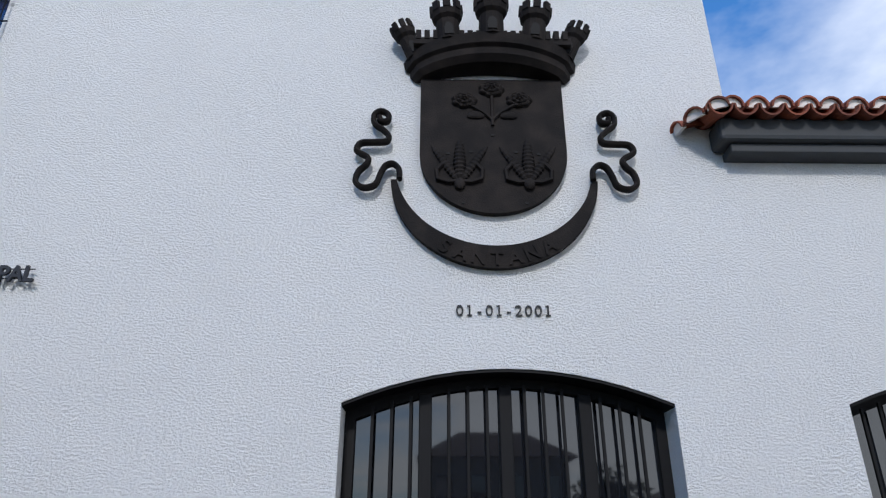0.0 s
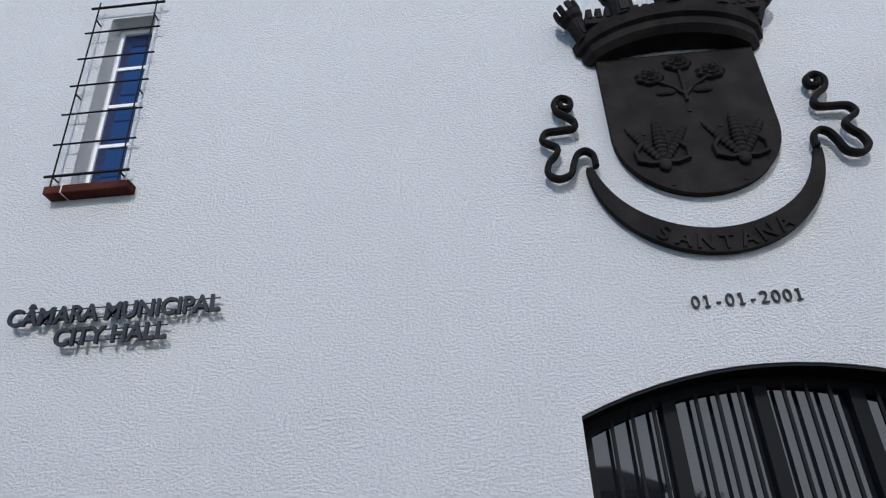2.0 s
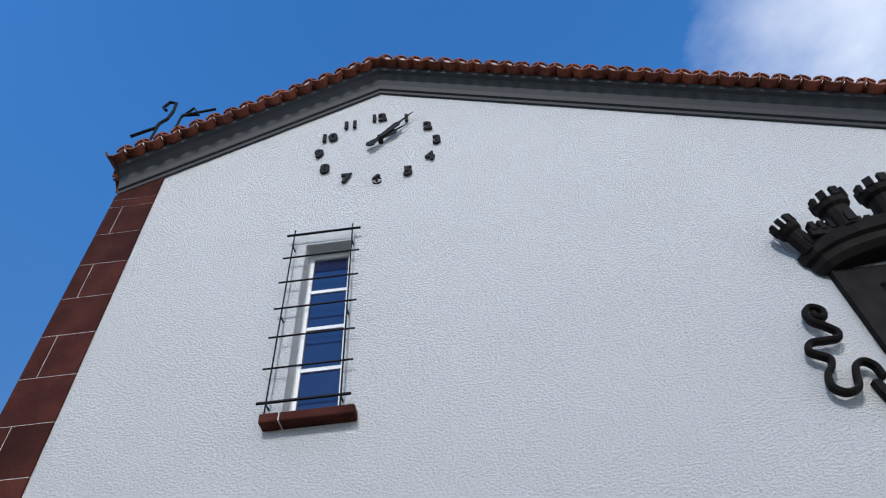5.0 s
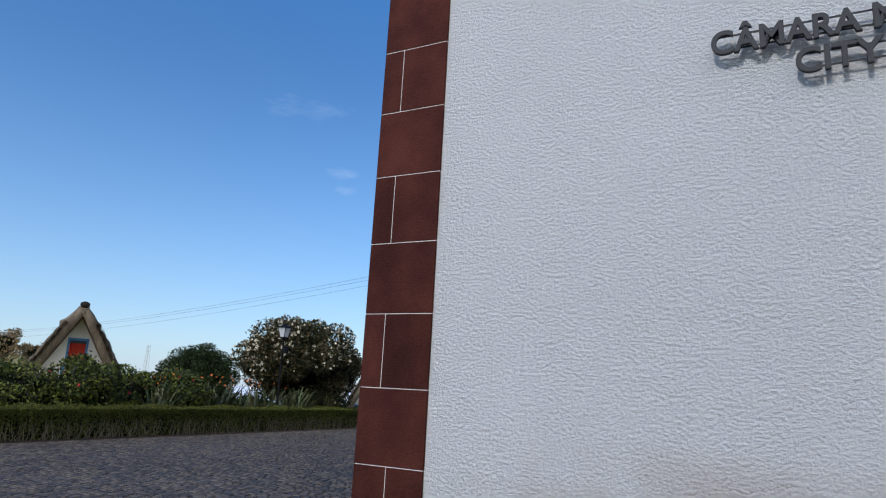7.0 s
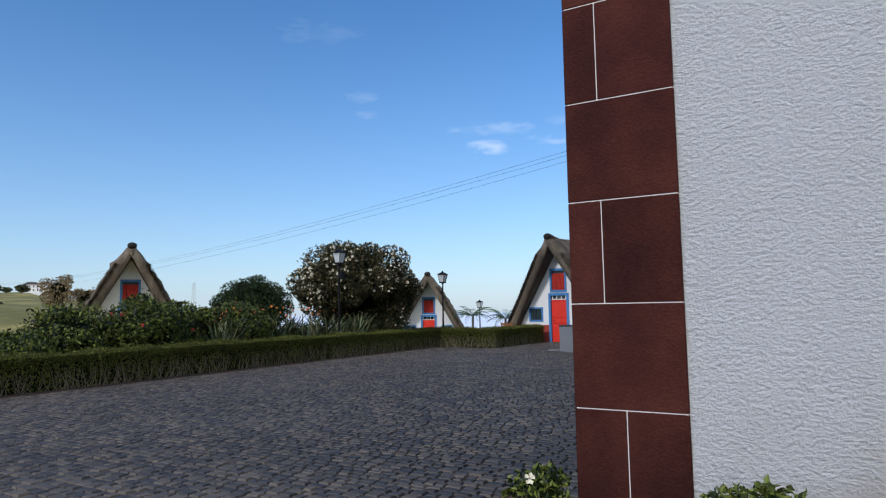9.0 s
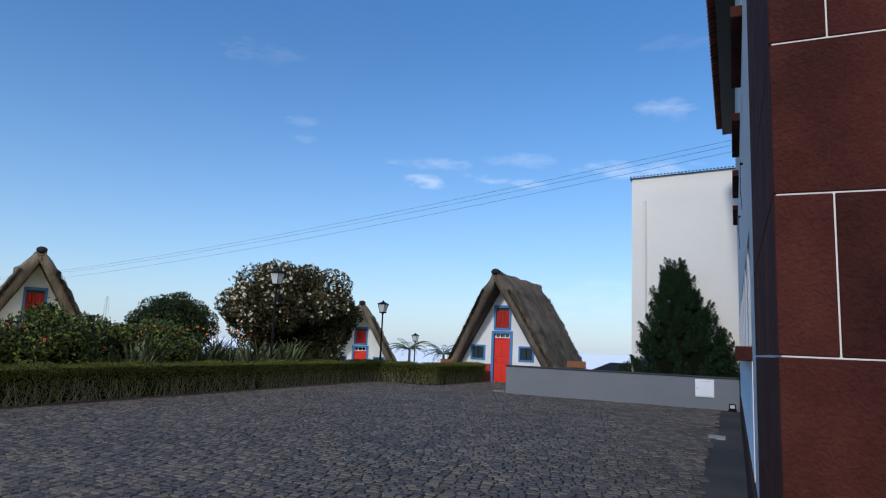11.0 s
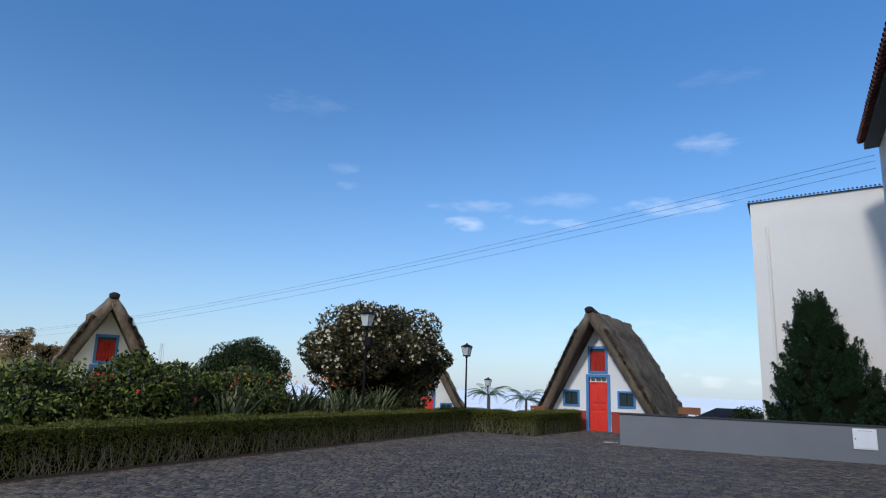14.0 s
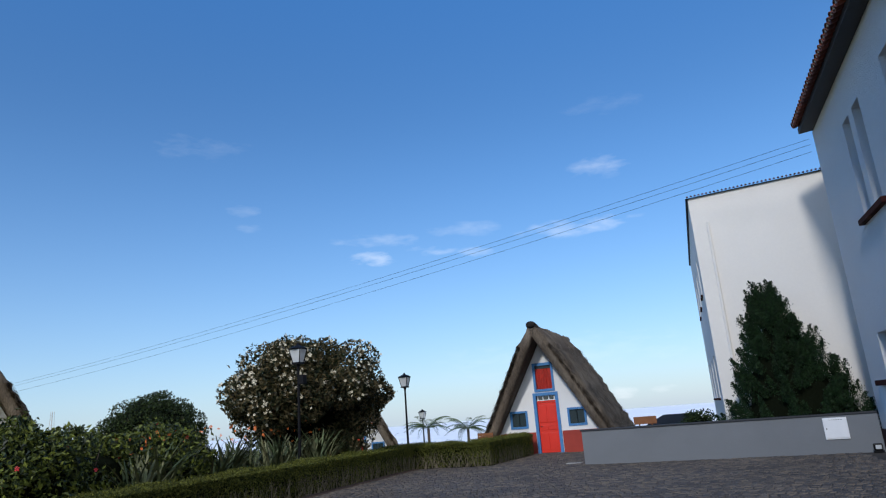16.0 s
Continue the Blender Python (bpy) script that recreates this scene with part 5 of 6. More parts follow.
# ---- clipped hedge ----
def hedge(name, p0, p1, wide, tall, label, seed, dens=1.0):
    """A clipped box hedge along p0-p1: leafy top and skin over a core painted dark as shade, bare twigs low on the
    front.
    """
    r = np.random.default_rng(seed)
    a, b = Vector(p0), Vector(p1)
    L = (b - a).length
    d = (b - a).normalized()
    m = Matrix.Translation(a) @ Matrix.Rotation(math.atan2(d.y, d.x), 4, "Z")
    h = thing(name, label, "hedge", m, "clipped hedges")
    # solid core, its near-black colour is the hedge's inner shade
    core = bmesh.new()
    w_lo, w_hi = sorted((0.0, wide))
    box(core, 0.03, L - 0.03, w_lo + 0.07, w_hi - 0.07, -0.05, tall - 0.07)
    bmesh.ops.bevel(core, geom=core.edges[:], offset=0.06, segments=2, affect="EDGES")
    part("inside", core, FOLIAGESHADE, h, "near-black core painted as the shade inside the hedge")
    n = int(3600 * L * dens)
    top = np.stack([r.uniform(0, L, n), r.uniform(w_lo, w_hi, n), tall + 0.035 * r.normal(size=n) - 0.02], 1)
    top[:, 2] += 0.03 * np.sin(top[:, 0] * 2.3) + 0.02 * np.sin(top[:, 0] * 5.1 + 1)
    n2 = int(2600 * L * dens)
    zz = tall * (1 - r.uniform(0, 1, n2) ** 2.6 * 0.97)
    fr = np.stack([r.uniform(0, L, n2), 0.0 + 0.03 * r.normal(size=n2), zz], 1)
    n3 = int(600 * L * dens)
    bk = np.stack([r.uniform(0, L, n3), wide + 0.02 * r.normal(size=n3), r.uniform(0.2, 1, n3) * tall], 1)
    n4 = 1400
    e0 = np.stack([np.where(r.uniform(0, 1, n4) < 0.5, 0.0, L) + 0.02 * r.normal(size=n4), r.uniform(w_lo, w_hi, n4), r.uniform(0.1, 1, n4) * tall], 1)
    leaves("leaves", np.concatenate([top, fr, bk, e0]), 0.040, HEDGE, h, r, up=0.5)
    bm = bmesh.new()
    for k in range(int(32 * L * dens)):
        x, y = r.uniform(0, L), r.uniform(-0.035, 0.02) * (1 if wide > 0 else -1)
        z = 0.02
        pts = [(x, y, z)]
        for s in range(3):
            x += r.normal() * 0.07
            z += tall * r.uniform(0.12, 0.26)
            pts.append((x, y, z))
        tube(bm, pts, r.uniform(0.004, 0.010), 4, 1, 0.003)
    tagged(part("twig_layer", bm, TWIG, h, "bare grey twigs low on the hedge"), kind="stuff")
    return h


hedge("hedge", (-12.60, 7.0, ground_z(0, 3)), (-12.60, -9.0, ground_z(0, 3)), -0.75, 0.72, "long clipped green hedge with bare lower twigs", 21)
hedge("hedge", (-12.75, 20.6, ground_z(0, 14)), (-12.60, 7.02, ground_z(0, 14)), -0.75, 0.72, "long clipped green hedge with bare lower twigs", 22)
hedge("hedge", (-12.75, 19.90, ground_z(0, 20)), (-10.15, 19.90, ground_z(0, 20)), 0.75, 0.72, "clipped green hedge across the courtyard end", 23)
hedge("hedge", (-10.15, 19.9, ground_z(0, 20)), (-9.72, 24.0, ground_z(0, 22)), 0.7, 0.72, "clipped green hedge leading to the cottage door", 24)


# bare earth along the hedge foot
rng_s = np.random.default_rng(5)
bm = bmesh.new()
prev = None
for k in range(116):
    y = -9.0 + 0.25 * k
    w = 0.20 + 0.10 * noise.noise((0, y * 0.9, 4)) + rng_s.uniform(-0.04, 0.04)
    row = [bm.verts.new((-12.95, y, ground_z(0, y) + 0.01)), bm.verts.new((-12.60, y, ground_z(0, y) + 0.03)), bm.verts.new((-12.60 + w * 0.6, y, ground_z(0, y) + 0.022)), bm.verts.new((-12.60 + w, y, ground_z(0, y) - 0.006))]
    if prev:
        for i in range(3):
            bm.faces.new((prev[i], prev[i + 1], row[i + 1], row[i]))
    prev = row
tagged(part("soil_strip", bm, SOIL), "crumbly brown soil along the foot of the hedge", "soil", kind="structure")

# ---- shrubs and trees ----
def shrub_mass(name, x, y, z, rx, ry, rz, n, mat, label, seed, leaf=0.09, flowers=None, fc=0, cat="shrub", stems=9, fsize=0.055):
    r = np.random.default_rng(seed)
    b = thing(name, label, cat, (x, y, z))
    for k in range(stems):
        a = r.uniform(0, 6.28)
        q = r.uniform(0.3, 0.8)
        part("stem", tube(bmesh.new(), [(0.15 * q * rx * math.cos(a), 0.15 * q * ry * math.sin(a), -0.1), (0.5 * q * rx * math.cos(a), 0.5 * q * ry * math.sin(a), rz * 0.8), (q * rx * math.cos(a), q * ry * math.sin(a), rz * 1.5)], 0.022, 5, 1, 0.006), BARK, b)
    pts = crown_points(r, n, (0, 0, rz), (rx, ry, rz), 26, 0.40, 0.5)
    sprigs = crown_points(r, n // 14, (0, 0, rz * 1.06), (rx * 1.06, ry * 1.06, rz * 1.10), 40, 0.30, 0.2)
    pts = np.concatenate([pts, sprigs])
    pts = pts[pts[:, 2] > 0.0]
    # added lumpy core painted near-black as shade behind the leaves
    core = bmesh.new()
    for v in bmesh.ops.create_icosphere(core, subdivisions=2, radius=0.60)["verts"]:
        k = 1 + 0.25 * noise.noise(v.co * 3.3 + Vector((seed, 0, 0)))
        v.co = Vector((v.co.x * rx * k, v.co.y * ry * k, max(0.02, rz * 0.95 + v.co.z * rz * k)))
    part("inner_shade", core, FOLIAGESHADE, b, "near-black core painted as the shade inside the shrub")
    leaves("leaves", pts, leaf, mat, b, r)
    if flowers:
        out = pts[np.argsort(-(pts[:, 0] * 0.8 - pts[:, 1] * 0.5 + pts[:, 2] * 0.8) + r.normal(size=len(pts)) * 0.5 * rx)][: len(pts) // 2]
        blossom("flowers", flower_points(r, out, fc, np.array((0.05, -0.03, 0.04))), fsize, flowers, b, r)
    return b


r0 = np.random.default_rng(77)
for k in range(11):
    y = -5.6 + 1.70 * k
    top = 1.12 if y < 5.5 else (1.7 if y < 7 else (2.02 if y < 9.5 else 1.82))
    shrub_mass("hibiscus_shrub", -14.7 - 0.5 * (k % 2) + r0.uniform(-0.15, 0.15), y, ground_z(0, y), 1.30, 1.30, top * 0.54 + r0.uniform(-0.06, 0.08), 9500, SHRUB, "dense green hibiscus shrub with red flowers", 30 + k, 0.105, PETALR, 8, fsize=0.042)
for k in range(5):
    y = -4 + 3.6 * k
    shrub_mass("garden_shrub", -17.0 + r0.uniform(-0.3, 0.3), y, ground_z(0, y), 1.4, 1.9, 0.42 if y < 8 else 0.90, 5000, SHRUB, "dense green garden shrub behind the hibiscus", 50 + k, 0.10)


for k in range(5):
    shrub_mass("garden_shrub", -15.6 - 0.5 * (k % 2), 12.2 + 1.5 * k, ground_z(0, 12), 1.1, 1.0, 0.50 + 0.05 * (k % 3), 3600, ROUND, "low dark green shrub under the camellia", 140 + k, 0.085)


def broad_tree(name, x, y, z, trunk, centre_h, radii, n, mat, label, seed, leaf, lumps=30, flowers=None, fc=0, limbs=8, lump=0.36, sprig=16, core_size=0.47, taper=0.0):
    r = np.random.default_rng(seed)
    t = thing(name, label, "tree", (x, y, z))
    bm = bmesh.new()
    tube(bm, [(0, 0, -0.2), (0.04, 0.02, centre_h * 0.35), (0.0, 0.05, centre_h * 0.7), (0.05, 0, centre_h)], trunk, 8, 1, trunk * 0.5)
    for k in range(limbs):
        a = 2 * math.pi * k / limbs + r.uniform(-0.3, 0.3)
        e = r.uniform(0.45, 0.75)
        tube(bm, [(0, 0, centre_h * 0.35), (radii[0] * 0.35 * math.cos(a), radii[1] * 0.35 * math.sin(a), centre_h * 0.75), (radii[0] * e * math.cos(a), radii[1] * e * math.sin(a), centre_h + radii[2] * r.uniform(-0.2, 0.5))], trunk * 0.45, 6, 1, trunk * 0.12)
    part("trunk", bm, BARK, t)
    pts = crown_points(r, n, (0, 0, centre_h), radii, lumps, lump, 0.45)
    sp = crown_points(r, n // sprig, (0, 0, centre_h), [q * 1.05 for q in radii], lumps * 2, 0.22, 0.2)
    pts = np.concatenate([pts, sp])
    pts = pts[pts[:, 2] > 0.15]
    low = 1 - taper * np.clip((centre_h - pts[:, 2]) / radii[2], 0, 1)
    pts[:, 0] *= low
    pts[:, 1] *= low
    leaves("crown", pts, leaf, mat, t, r)
    # added core in the crown, shade put into its near-black colour
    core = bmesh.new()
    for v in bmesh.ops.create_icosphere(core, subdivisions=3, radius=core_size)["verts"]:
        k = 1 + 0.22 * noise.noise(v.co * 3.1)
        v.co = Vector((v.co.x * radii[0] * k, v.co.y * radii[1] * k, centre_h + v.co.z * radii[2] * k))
    part("inner_shade", core, FOLIAGESHADE, t, "near-black core painted as the shade inside the crown")
    if flowers:
        rel = (pts - np.array((0, 0, centre_h))) / np.array(radii)
        outer_pts = pts[np.linalg.norm(rel, axis=1) > 0.82]
        blossom("flowers", flower_points(r, outer_pts, fc, np.array((0.06, -0.06, 0.03))), 0.054, flowers, t, r)
    return t


broad_tree("camellia_tree", -15.25, 17.92, -0.17, 0.13, 2.30, (3.04, 3.04, 2.42), 52000, CAMELLIA, "dark rounded camellia tree covered in white blooms", 61, 0.125, 60, PETALW, 520, 10, 0.27, sprig=70, core_size=0.48, taper=0.38)
broad_tree("round_bush", -24.2, 20.7, -0.3, 0.10, 1.70, (2.28, 2.28, 2.12), 42000, ROUND, "dark dense ball-shaped evergreen bush", 62, 0.10, 60, lump=0.26, sprig=60, core_size=0.68)
shrub_mass("garden_shrub", -16.6, 22.2, -0.2, 0.9, 0.9, 0.95, 3000, ROUND, "dark low evergreen shrub beside the camellia", 63, 0.10)
shrub_mass("garden_shrub", -4.0, 26.0, -0.3, 0.75, 0.75, 0.64, 2500, ROUND, "small rounded shrub behind the grey wall", 64, 0.09)


def conifer(x, y, z, H, R, seed):
    """An upright conifer of many pointed clumps."""
    r = np.random.default_rng(seed)
    t = thing("conifer_tree", "dark green dense conifer with upright tufts", "tree", (x, y, z))
    part("trunk", tube(bmesh.new(), [(0, 0, -0.1), (0, 0, H * 0.8)], 0.09, 8, 1, 0.02), BARK, t)
    allp = []
    for k in range(340):
        h = r.uniform(0.06, 0.95) ** 1.1
        rad = R * (1 - h) ** 1.02 * r.uniform(0.55, 1.05)
        a = r.uniform(0, 6.28)
        c = np.array((rad * math.cos(a), rad * math.sin(a), h * H))
        ln = r.uniform(0.36, 0.68)
        m = 320
        u = r.uniform(0, 1, m)
        w = 0.092 * np.sqrt(np.clip(1 - u, 0, 1)) * np.sqrt(np.clip(u * 4, 0, 1))
        p = np.stack([c[0] + u * ln * 0.35 * math.cos(a) + w * r.normal(size=m), c[1] + u * ln * 0.35 * math.sin(a) + w * r.normal(size=m), c[2] + (u - 0.3) * ln], 1)
        p[:, 1] *= 0.52
        p[:, 0] -= 0.085 * p[:, 2]
        allp.append(p)
    u = r.uniform(0, 1, 420)
    w = 0.20 * (1 - u) + 0.02
    allp.append(np.stack([w * r.normal(size=420) * 0.7 - 0.085 * H * (0.80 + 0.21 * u), w * r.normal(size=420) * 0.7, H * (0.80 + 0.21 * u)], 1))
    leaves("crown", np.concatenate(allp), 0.062, PINE, t, r, up=1.3, aspect=0.32)
    # added near-black core paints the shade between the tufts
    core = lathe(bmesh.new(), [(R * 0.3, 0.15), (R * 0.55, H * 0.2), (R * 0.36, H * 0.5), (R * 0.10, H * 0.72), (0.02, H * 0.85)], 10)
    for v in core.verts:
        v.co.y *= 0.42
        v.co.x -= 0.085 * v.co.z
    part("foliage_core", core, FOLIAGESHADE, t)
    return t


conifer(-1.46, 19.60, -0.15, 4.38, 2.08, 72)


def blade_clump(x, y, z, n, H, label, seed, flowers=0):
    """Strap leaves that rise and bend, with a few orange flower heads."""
    r = np.random.default_rng(seed)
    b = thing("strelitzia_clump", label, "plant", (x, y, z), "strap-leaved plants")
    for k in range(n):
        a = r.uniform(0, 6.28)
        ln = H * r.uniform(0.7, 1.1)
        lean = r.uniform(0.1, 0.8)
        ox, oy = r.normal() * 0.18, r.normal() * 0.18
        d = Vector((math.cos(a), math.sin(a), 0))
        s = Vector((-math.sin(a), math.cos(a), 0))
        prev = None
        bm = bmesh.new()
        for j in range(6):
            t = j / 5
            p = Vector((ox, oy, 0)) + d * lean * ln * t * t + Vector((0, 0, ln * (t - 0.12 * t * t)))
            w = 0.006 + 0.019 * max(0, math.sin(math.pi * min(1, max(0, (t - 0.3) / 0.72))))
            row = (bm.verts.new(p - s * w), bm.verts.new(p + s * w))
            if prev:
                bm.faces.new((prev[0], prev[1], row[1], row[0]))
            prev = row
        part("strap_leaf", bm, BLADE, b)
    if flowers:
        cs = [(r.normal() * 0.3, r.normal() * 0.3, H * r.uniform(0.85, 1.1)) for _ in range(flowers)]
        blossom("flowers", cs, 0.040, PETALO, b, r)
    return b


for k in range(13):
    blade_clump(-13.85 - 0.30 * (k % 3), 9.9 + 0.68 * k, ground_z(0, 12), 44, 1.48 + 0.12 * (k % 2), "grey-green strap-leaved clump with orange flowers", 80 + k, 6 if k < 8 else 1)


def palm(x, y, z, H, n, ln, label, seed):
    r = np.random.default_rng(seed)
    p = thing("palm_plant", label, "palm", (x, y, z))
    part("trunk", tube(bmesh.new(), [(0, 0, -0.2), (0.02, 0, H)], 0.08, 8, 1, 0.06), BARK, p)
    for k in range(n):
        a = 2 * math.pi * k / n + r.uniform(-0.2, 0.2)
        d, s = Vector((math.cos(a), math.sin(a), 0)), Vector((-math.sin(a), math.cos(a), 0))
        rise = r.uniform(0.3, 1.25)
        bm = bmesh.new()
        line = [Vector((0, 0, H)) + d * ln * t + Vector((0, 0, ln * (rise * t - 0.75 * t * t))) for t in [i / 14 for i in range(15)]]
        tube(bm, line, 0.012, 4, 1, 0.004)
        for i in range(2, 15):
            for sg in (-1, 1):
                w = ln * 0.20 * math.sin(math.pi * (0.15 + 0.85 * i / 15))
                q = line[i]
                vs = [bm.verts.new(q), bm.verts.new(q + s * sg * w * 0.5 + d * 0.06 + Vector((0, 0, 0.01))), bm.verts.new(q + s * sg * w + d * 0.10 - Vector((0, 0, w * 0.35))), bm.verts.new(q + s * sg * w * 0.5 + d * 0.01)]
                bm.faces.new(vs)
        part("frond", bm, PALM, p)
    return p


palm(-15.5, 28.3, -0.5, 1.45, 22, 1.05, "low tree fern with arching fronds", 91)
palm(-13.75, 28.7, -0.5, 1.30, 22, 1.0, "low tree fern with arching fronds", 92)

# dark pitched canopy beyond the grey wall
can = thing("garden_shelter", "dark blue-grey low pitched shelter roof", "shelter", (-5.0, 27.2, -0.3))
bm = bmesh.new()
vs = [bm.verts.new(p) for p in ((-1.0, 0, 0.75), (1.0, 0, 0.75), (1.0, 1.2, 1.12), (-0.3, 1.2, 1.12))]
bm.faces.new(vs)
bmesh.ops.solidify(bm, geom=bm.faces[:], thickness=0.06)
part("roof", bm, DARKCAP, can)
for x in (-0.9, 0.9):
    part("post", cube(x - 0.04, x + 0.04, 0.02, 0.10, -0.2, 0.74), DARKCAP, can)

# ---- wires ----
for za, zb in ((7.72, 6.6), (7.56, 6.45), (7.36, 5.8)):
    w = bmesh.new()
    a, b = Vector((-0.10, Y1 + 0.02, za)), Vector((-110, 43, zb))
    tube(w, [a.lerp(b, t / 40) - Vector((0, 0, 2.2 * 4 * (t / 40) * (1 - t / 40))) for t in range(41)], 0.005, 4)
    tagged(part("overhead_wire", w, BLACK), "thin black overhead wire from the building end", "wire", group="wires")
pole = thing("utility_pole", "tall grey wooden utility pole far off", "pole", (-110, 43, land_height(-110, 43)))
part("post", lathe(bmesh.new(), [(0.13, -1), (0.09, 6.9 - land_height(-110, 43))], 8), BARK, pole)
part("cross_arm", cube(-0.7, 0.7, -0.06, 0.06, 6.4 - land_height(-110, 43), 6.55 - land_height(-110, 43)), BARK, pole)
mast = thing("lattice_mast", "thin grey lattice mast far off", "mast", (-113.5, 88.8, -15.6))
for sx, sy in ((-1, -1), (1, -1), (1, 1), (-1, 1)):
    part("leg", tube(bmesh.new(), [(sx * 0.9, sy * 0.9, 0), (sx * 0.2, sy * 0.2, 23.5)], 0.035, 4), FARWALL, mast)
for k in range(12):
    q0, q1 = 0.9 - 0.7 * k / 12, 0.9 - 0.7 * (k + 1) / 12
    for sg in (-1, 1):
        part("brace", tube(bmesh.new(), [(-sg * q0, -q0, 23.5 * k / 12), (sg * q1, -q1, 23.5 * (k + 1) / 12)], 0.02, 4), FARWALL, mast)

# ---- distance ----
def far_tree(x, y, H, R, mat, seed, label, base=None, leaf=None):
    z = land_height(x, y) if base is None else base
    return broad_tree("distant_tree", x, y, z - 0.1, R * 0.07, H * 0.62, (R, R, H * 0.40), 1500, mat, label, seed, leaf or R * 0.16, 16, lump=0.42)


far_tree(-69, 36, 4.9, 1.8, DRYTREE, 101, "flat-topped brown tree on the far slope")
far_tree(-70, 39.8, 3.6, 1.7, DRYTREE, 102, "brown leafy tree on the far slope")
far_tree(-48, 34, 3.2, 1.6, DRYTREE, 103, "pale bare bush behind the cottage")
far_tree(-45, 37, 3.0, 1.5, DRYTREE, 104, "pale bare bush behind the cottage")
rs = np.random.default_rng(15)
for k in range(16):
    az = radians(rs.uniform(60, 80))
    dist = rs.uniform(110, 320)
    far_tree(-5 - dist * math.sin(az), 8 + dist * math.cos(az), rs.uniform(0.7, 1.7), rs.uniform(0.9, 2.2), FARTREE if k % 3 else DRYTREE, 400 + k, "low scrub bush on the grassy slope")
rr = np.random.default_rng(9)
for k in range(44):
    az = radians(rr.uniform(56, 84))
    dist = rr.uniform(380, 860)
    far_tree(-5 - dist * math.sin(az), 8 + dist * math.cos(az), rr.uniform(6, 9), rr.uniform(3, 6), FARTREE, 200 + k, "dark leafy tree on the distant hillside")


def far_house(x, y, z, w, d, h, rz, label, wall=FARWALL):
    f = thing("distant_house", label, "house", Matrix.Translation((x, y, z)) @ pose(0, 0, 0, 0, 0, rz))
    wins = [rect(-w / 2 + w * (i + 0.5) / 4 - 0.5, -w / 2 + w * (i + 0.5) / 4 + 0.5, s * 2.9 + 0.9, s * 2.9 + 2.2) for i in range(4) for s in range(int(h / 2.9))]
    part("wall", plate(rect(-w / 2, w / 2, -3, h), wins, lambda u, v, q: (u, -d / 2 + q, v), 0.3), wall, f)
    part("wall", cube(-w / 2, w / 2, -d / 2 + 0.31, d / 2, -3, h), wall, f)
    for q in wins:
        part("window", cube(q[0][0], q[1][0], -d / 2 + 0.2, -d / 2 + 0.25, q[0][1], q[2][1]), DARKGLASS, f)
    bm = bmesh.new()
    o = 0.6
    b = [bm.verts.new(p) for p in ((-w / 2 - o, -d / 2 - o, h), (w / 2 + o, -d / 2 - o, h), (w / 2 + o, d / 2 + o, h), (-w / 2 - o, d / 2 + o, h))]
    t = [bm.verts.new(p) for p in ((-w / 4, 0, h + 2.0), (w / 4, 0, h + 2.0))]
    for q in ((b[0], b[1], t[1], t[0]), (b[1], b[2], t[1]), (b[2], b[3], t[0], t[1]), (b[3], b[0], t[0]), (b[3], b[2], b[1], b[0])):
        bm.faces.new(q)
    part("roof", bm, FARROOF, f)
    return f


for k in range(11):
    az = radians(57 + 2.3 * k + rr.uniform(-1, 1))
    dist = rr.uniform(420, 840)
    x, y = -5 - dist * math.sin(az), 8 + dist * math.cos(az)
    far_house(x, y, land_height(x, y), rr.uniform(8, 13), 8, 5.9, math.degrees(az), "small white house on the far hillside", HOUSEWHITE)
# street side, behind the walker
far_house(10.6, -38, -0.3, 8.2, 8, 6.1, 180, "dark two-storey house with hipped roof across the street", STREETWALL)
far_house(26, -40, -0.3, 12, 9, 3.2, 180, "low dark house with hipped roof across the street", STREETWALL)
for k, (x, y, H, R) in enumerate(((-4, -36, 4.6, 2.8), (-0.5, -37, 4.4, 2.2), (17, -34, 6.2, 2.8), (13.5, -38, 4.2, 2.4), (24, -34, 5.0, 3.0), (-11, -34, 4.6, 3.0), (-20, -30, 6, 3.2))):
    far_tree(x, y, H, R, FARTREE, 300 + k, "dark leafy street tree", -0.35)

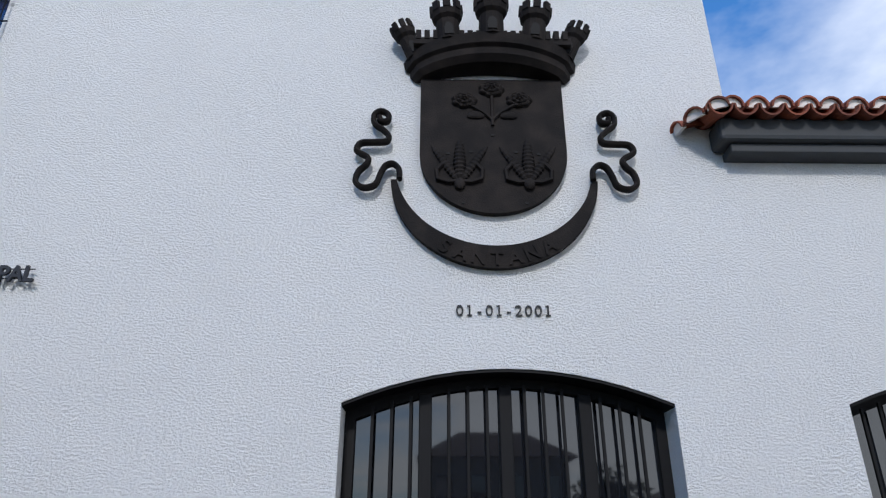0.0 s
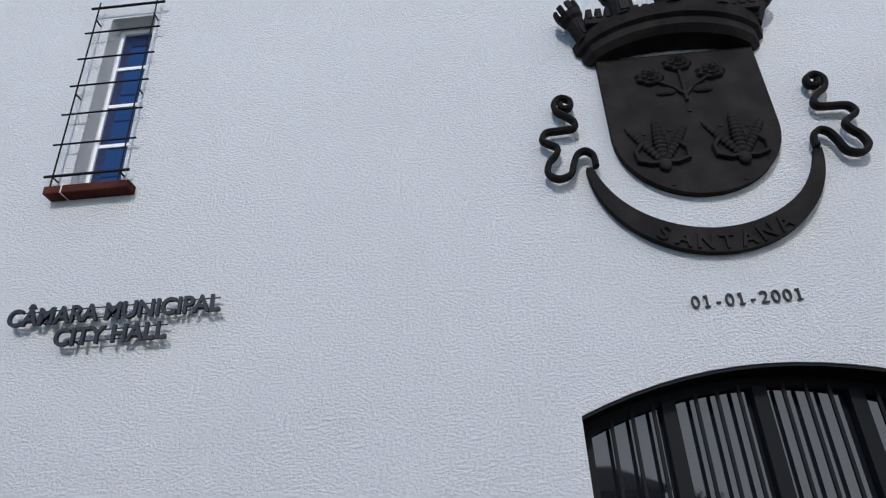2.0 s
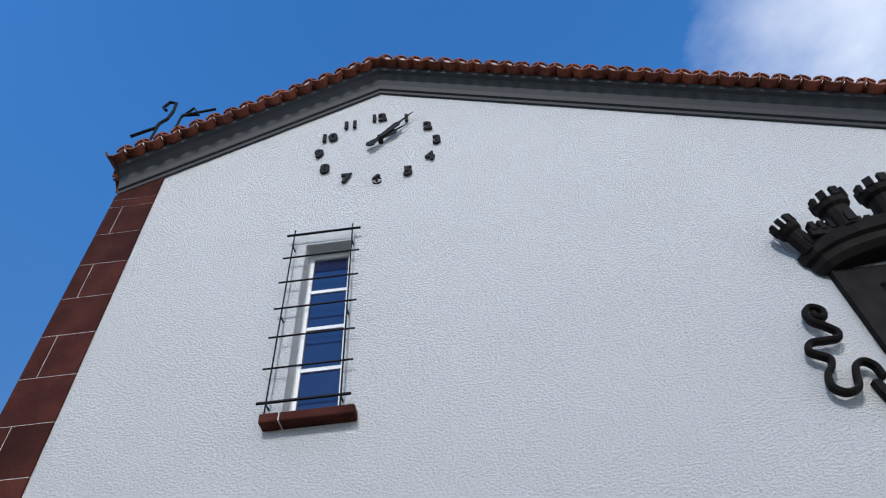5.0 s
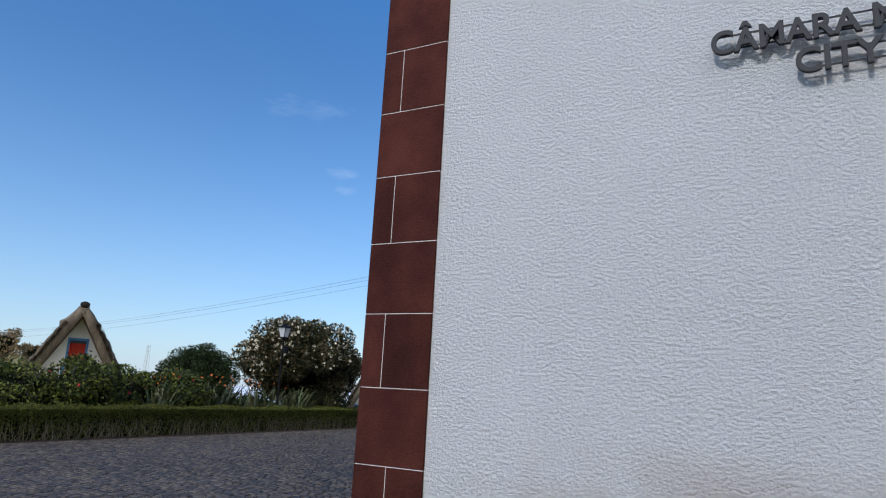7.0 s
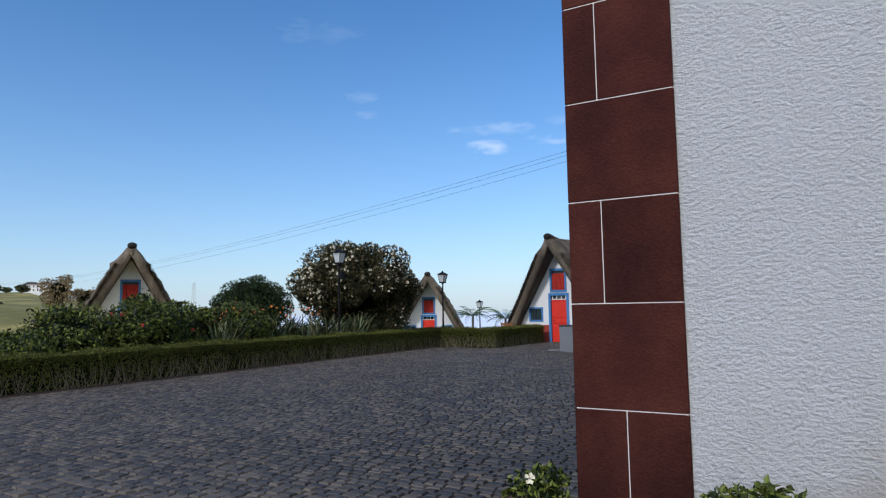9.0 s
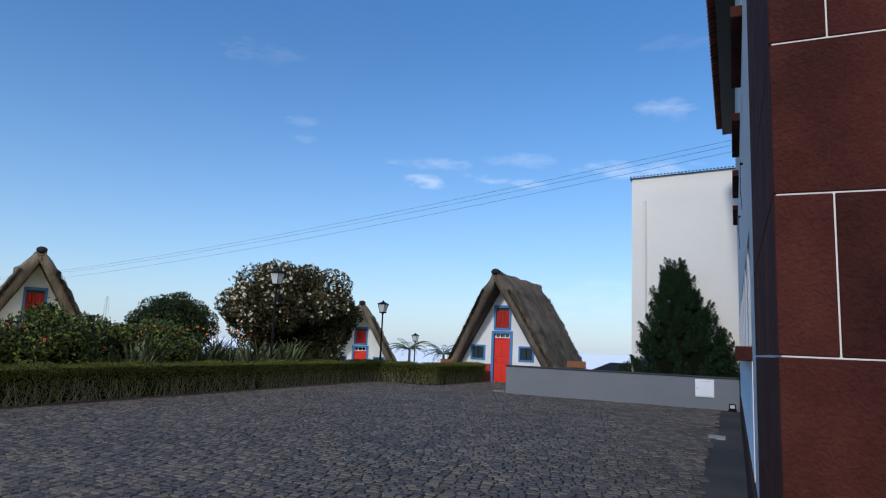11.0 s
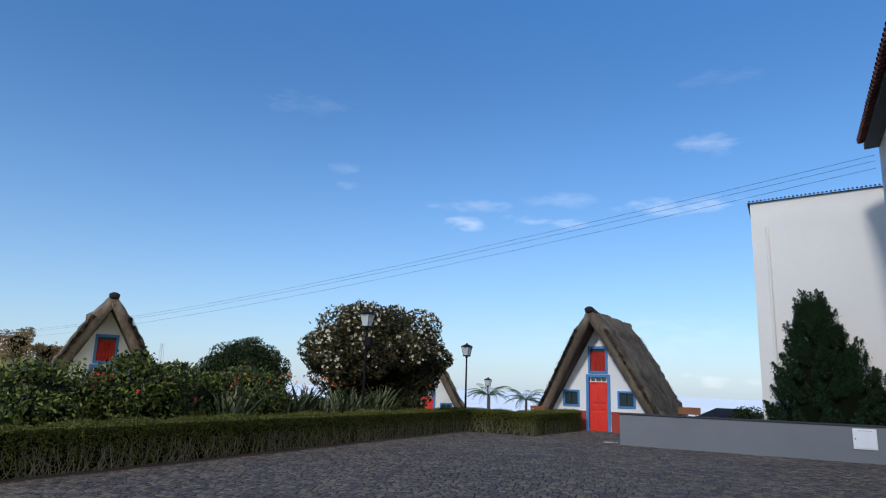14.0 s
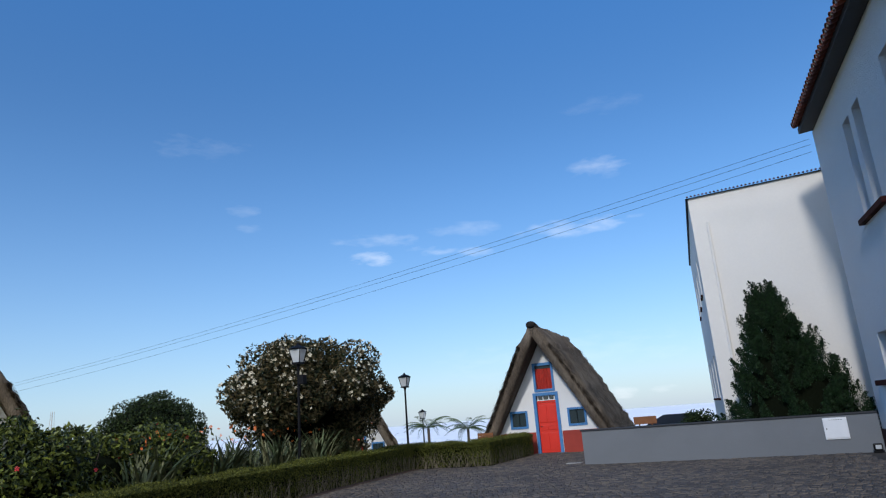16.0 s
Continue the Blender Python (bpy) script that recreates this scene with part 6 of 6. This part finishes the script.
# ---- cobbles ----
def cobble_field(x0, x1, y0, y1, rng, skip):
    """Rows of uneven chamfered stones as one mesh."""
    vs, fs = [], []
    y = y0
    while y < y1:
        dy = rng.uniform(0.095, 0.125)
        xs = [x0 + rng.uniform(0, 0.1)]
        while xs[-1] < x1:
            xs.append(xs[-1] + rng.uniform(0.10, 0.19))
        for a, b in zip(xs, xs[1:]):
            if skip(a, y):
                continue
            z = ground_z(a, y) + rng.uniform(-0.006, 0.007)
            tx, ty = rng.uniform(-0.05, 0.05), rng.uniform(-0.05, 0.05)
            k = len(vs)
            e, c = 0.006, 0.017
            wob = 0.012 * math.sin(a * 1.7) + 0.01 * math.sin(a * 4.3 + y)
            for q, zz in ((e, -0.02), (c, 0.006)):
                for px, py in ((a + q, y + q), (b - q, y + q), (b - q, y + dy - q), (a + q, y + dy - q)):
                    vs.append((px, py + wob, z + zz + (tx * (px - (a + b) / 2) + ty * (py - y - dy / 2)) * (zz > 0)))
            fs += [(k + 4, k + 5, k + 6, k + 7)] + [(k + i, k + (i + 1) % 4, k + 4 + (i + 1) % 4, k + 4 + i) for i in range(4)]
        y += dy
    return vs, fs


def patch(a, y):
    return -1.9 < a < 0.0 and 3.2 < y < 5.1


def blocked(a, y):
    if a > -0.14 and y > -0.05:
        return True
    if a > -0.62 and y > -0.72:
        return True
    if y > 18.2 - 0.054 * a and a > -7.1:
        return True
    if y > 19.85 and a < -10.1 or a < -12.65:
        return True
    return y > 24.2


rng = np.random.default_rng(5)
cv, cf = cobble_field(-12.7, 9.0, -7.5, 24.2, rng, lambda a, y: blocked(a, y) or patch(a, y) or (y < -3.5 and (a < -9 or a > 8)))
me = bpy.data.meshes.new("cobbles")
me.from_pydata(cv, [], cf)
me.materials.append(COBBLE)
ob = new("cobbles", me)
ob.parent = courtyard
tagged(ob, "dark uneven basalt cobbles", kind="stuff")
pv, pf = cobble_field(-1.9, 0.0, 3.2, 5.1, np.random.default_rng(6), blocked)
for i in range(0, len(pv), 8):
    sub = pv[i:i + 8]
    c = [sum(p[k] for p in sub) / 8 for k in range(3)]
    me = bpy.data.meshes.new("cobble")
    me.from_pydata([tuple(p[k] - c[k] for k in range(3)) for p in sub], [], [tuple(q - i for q in f) for f in pf[i // 8 * 5: i // 8 * 5 + 5]])
    me.materials.append(COBBLE)
    piece("cobble", me, courtyard, Matrix.Translation(c))
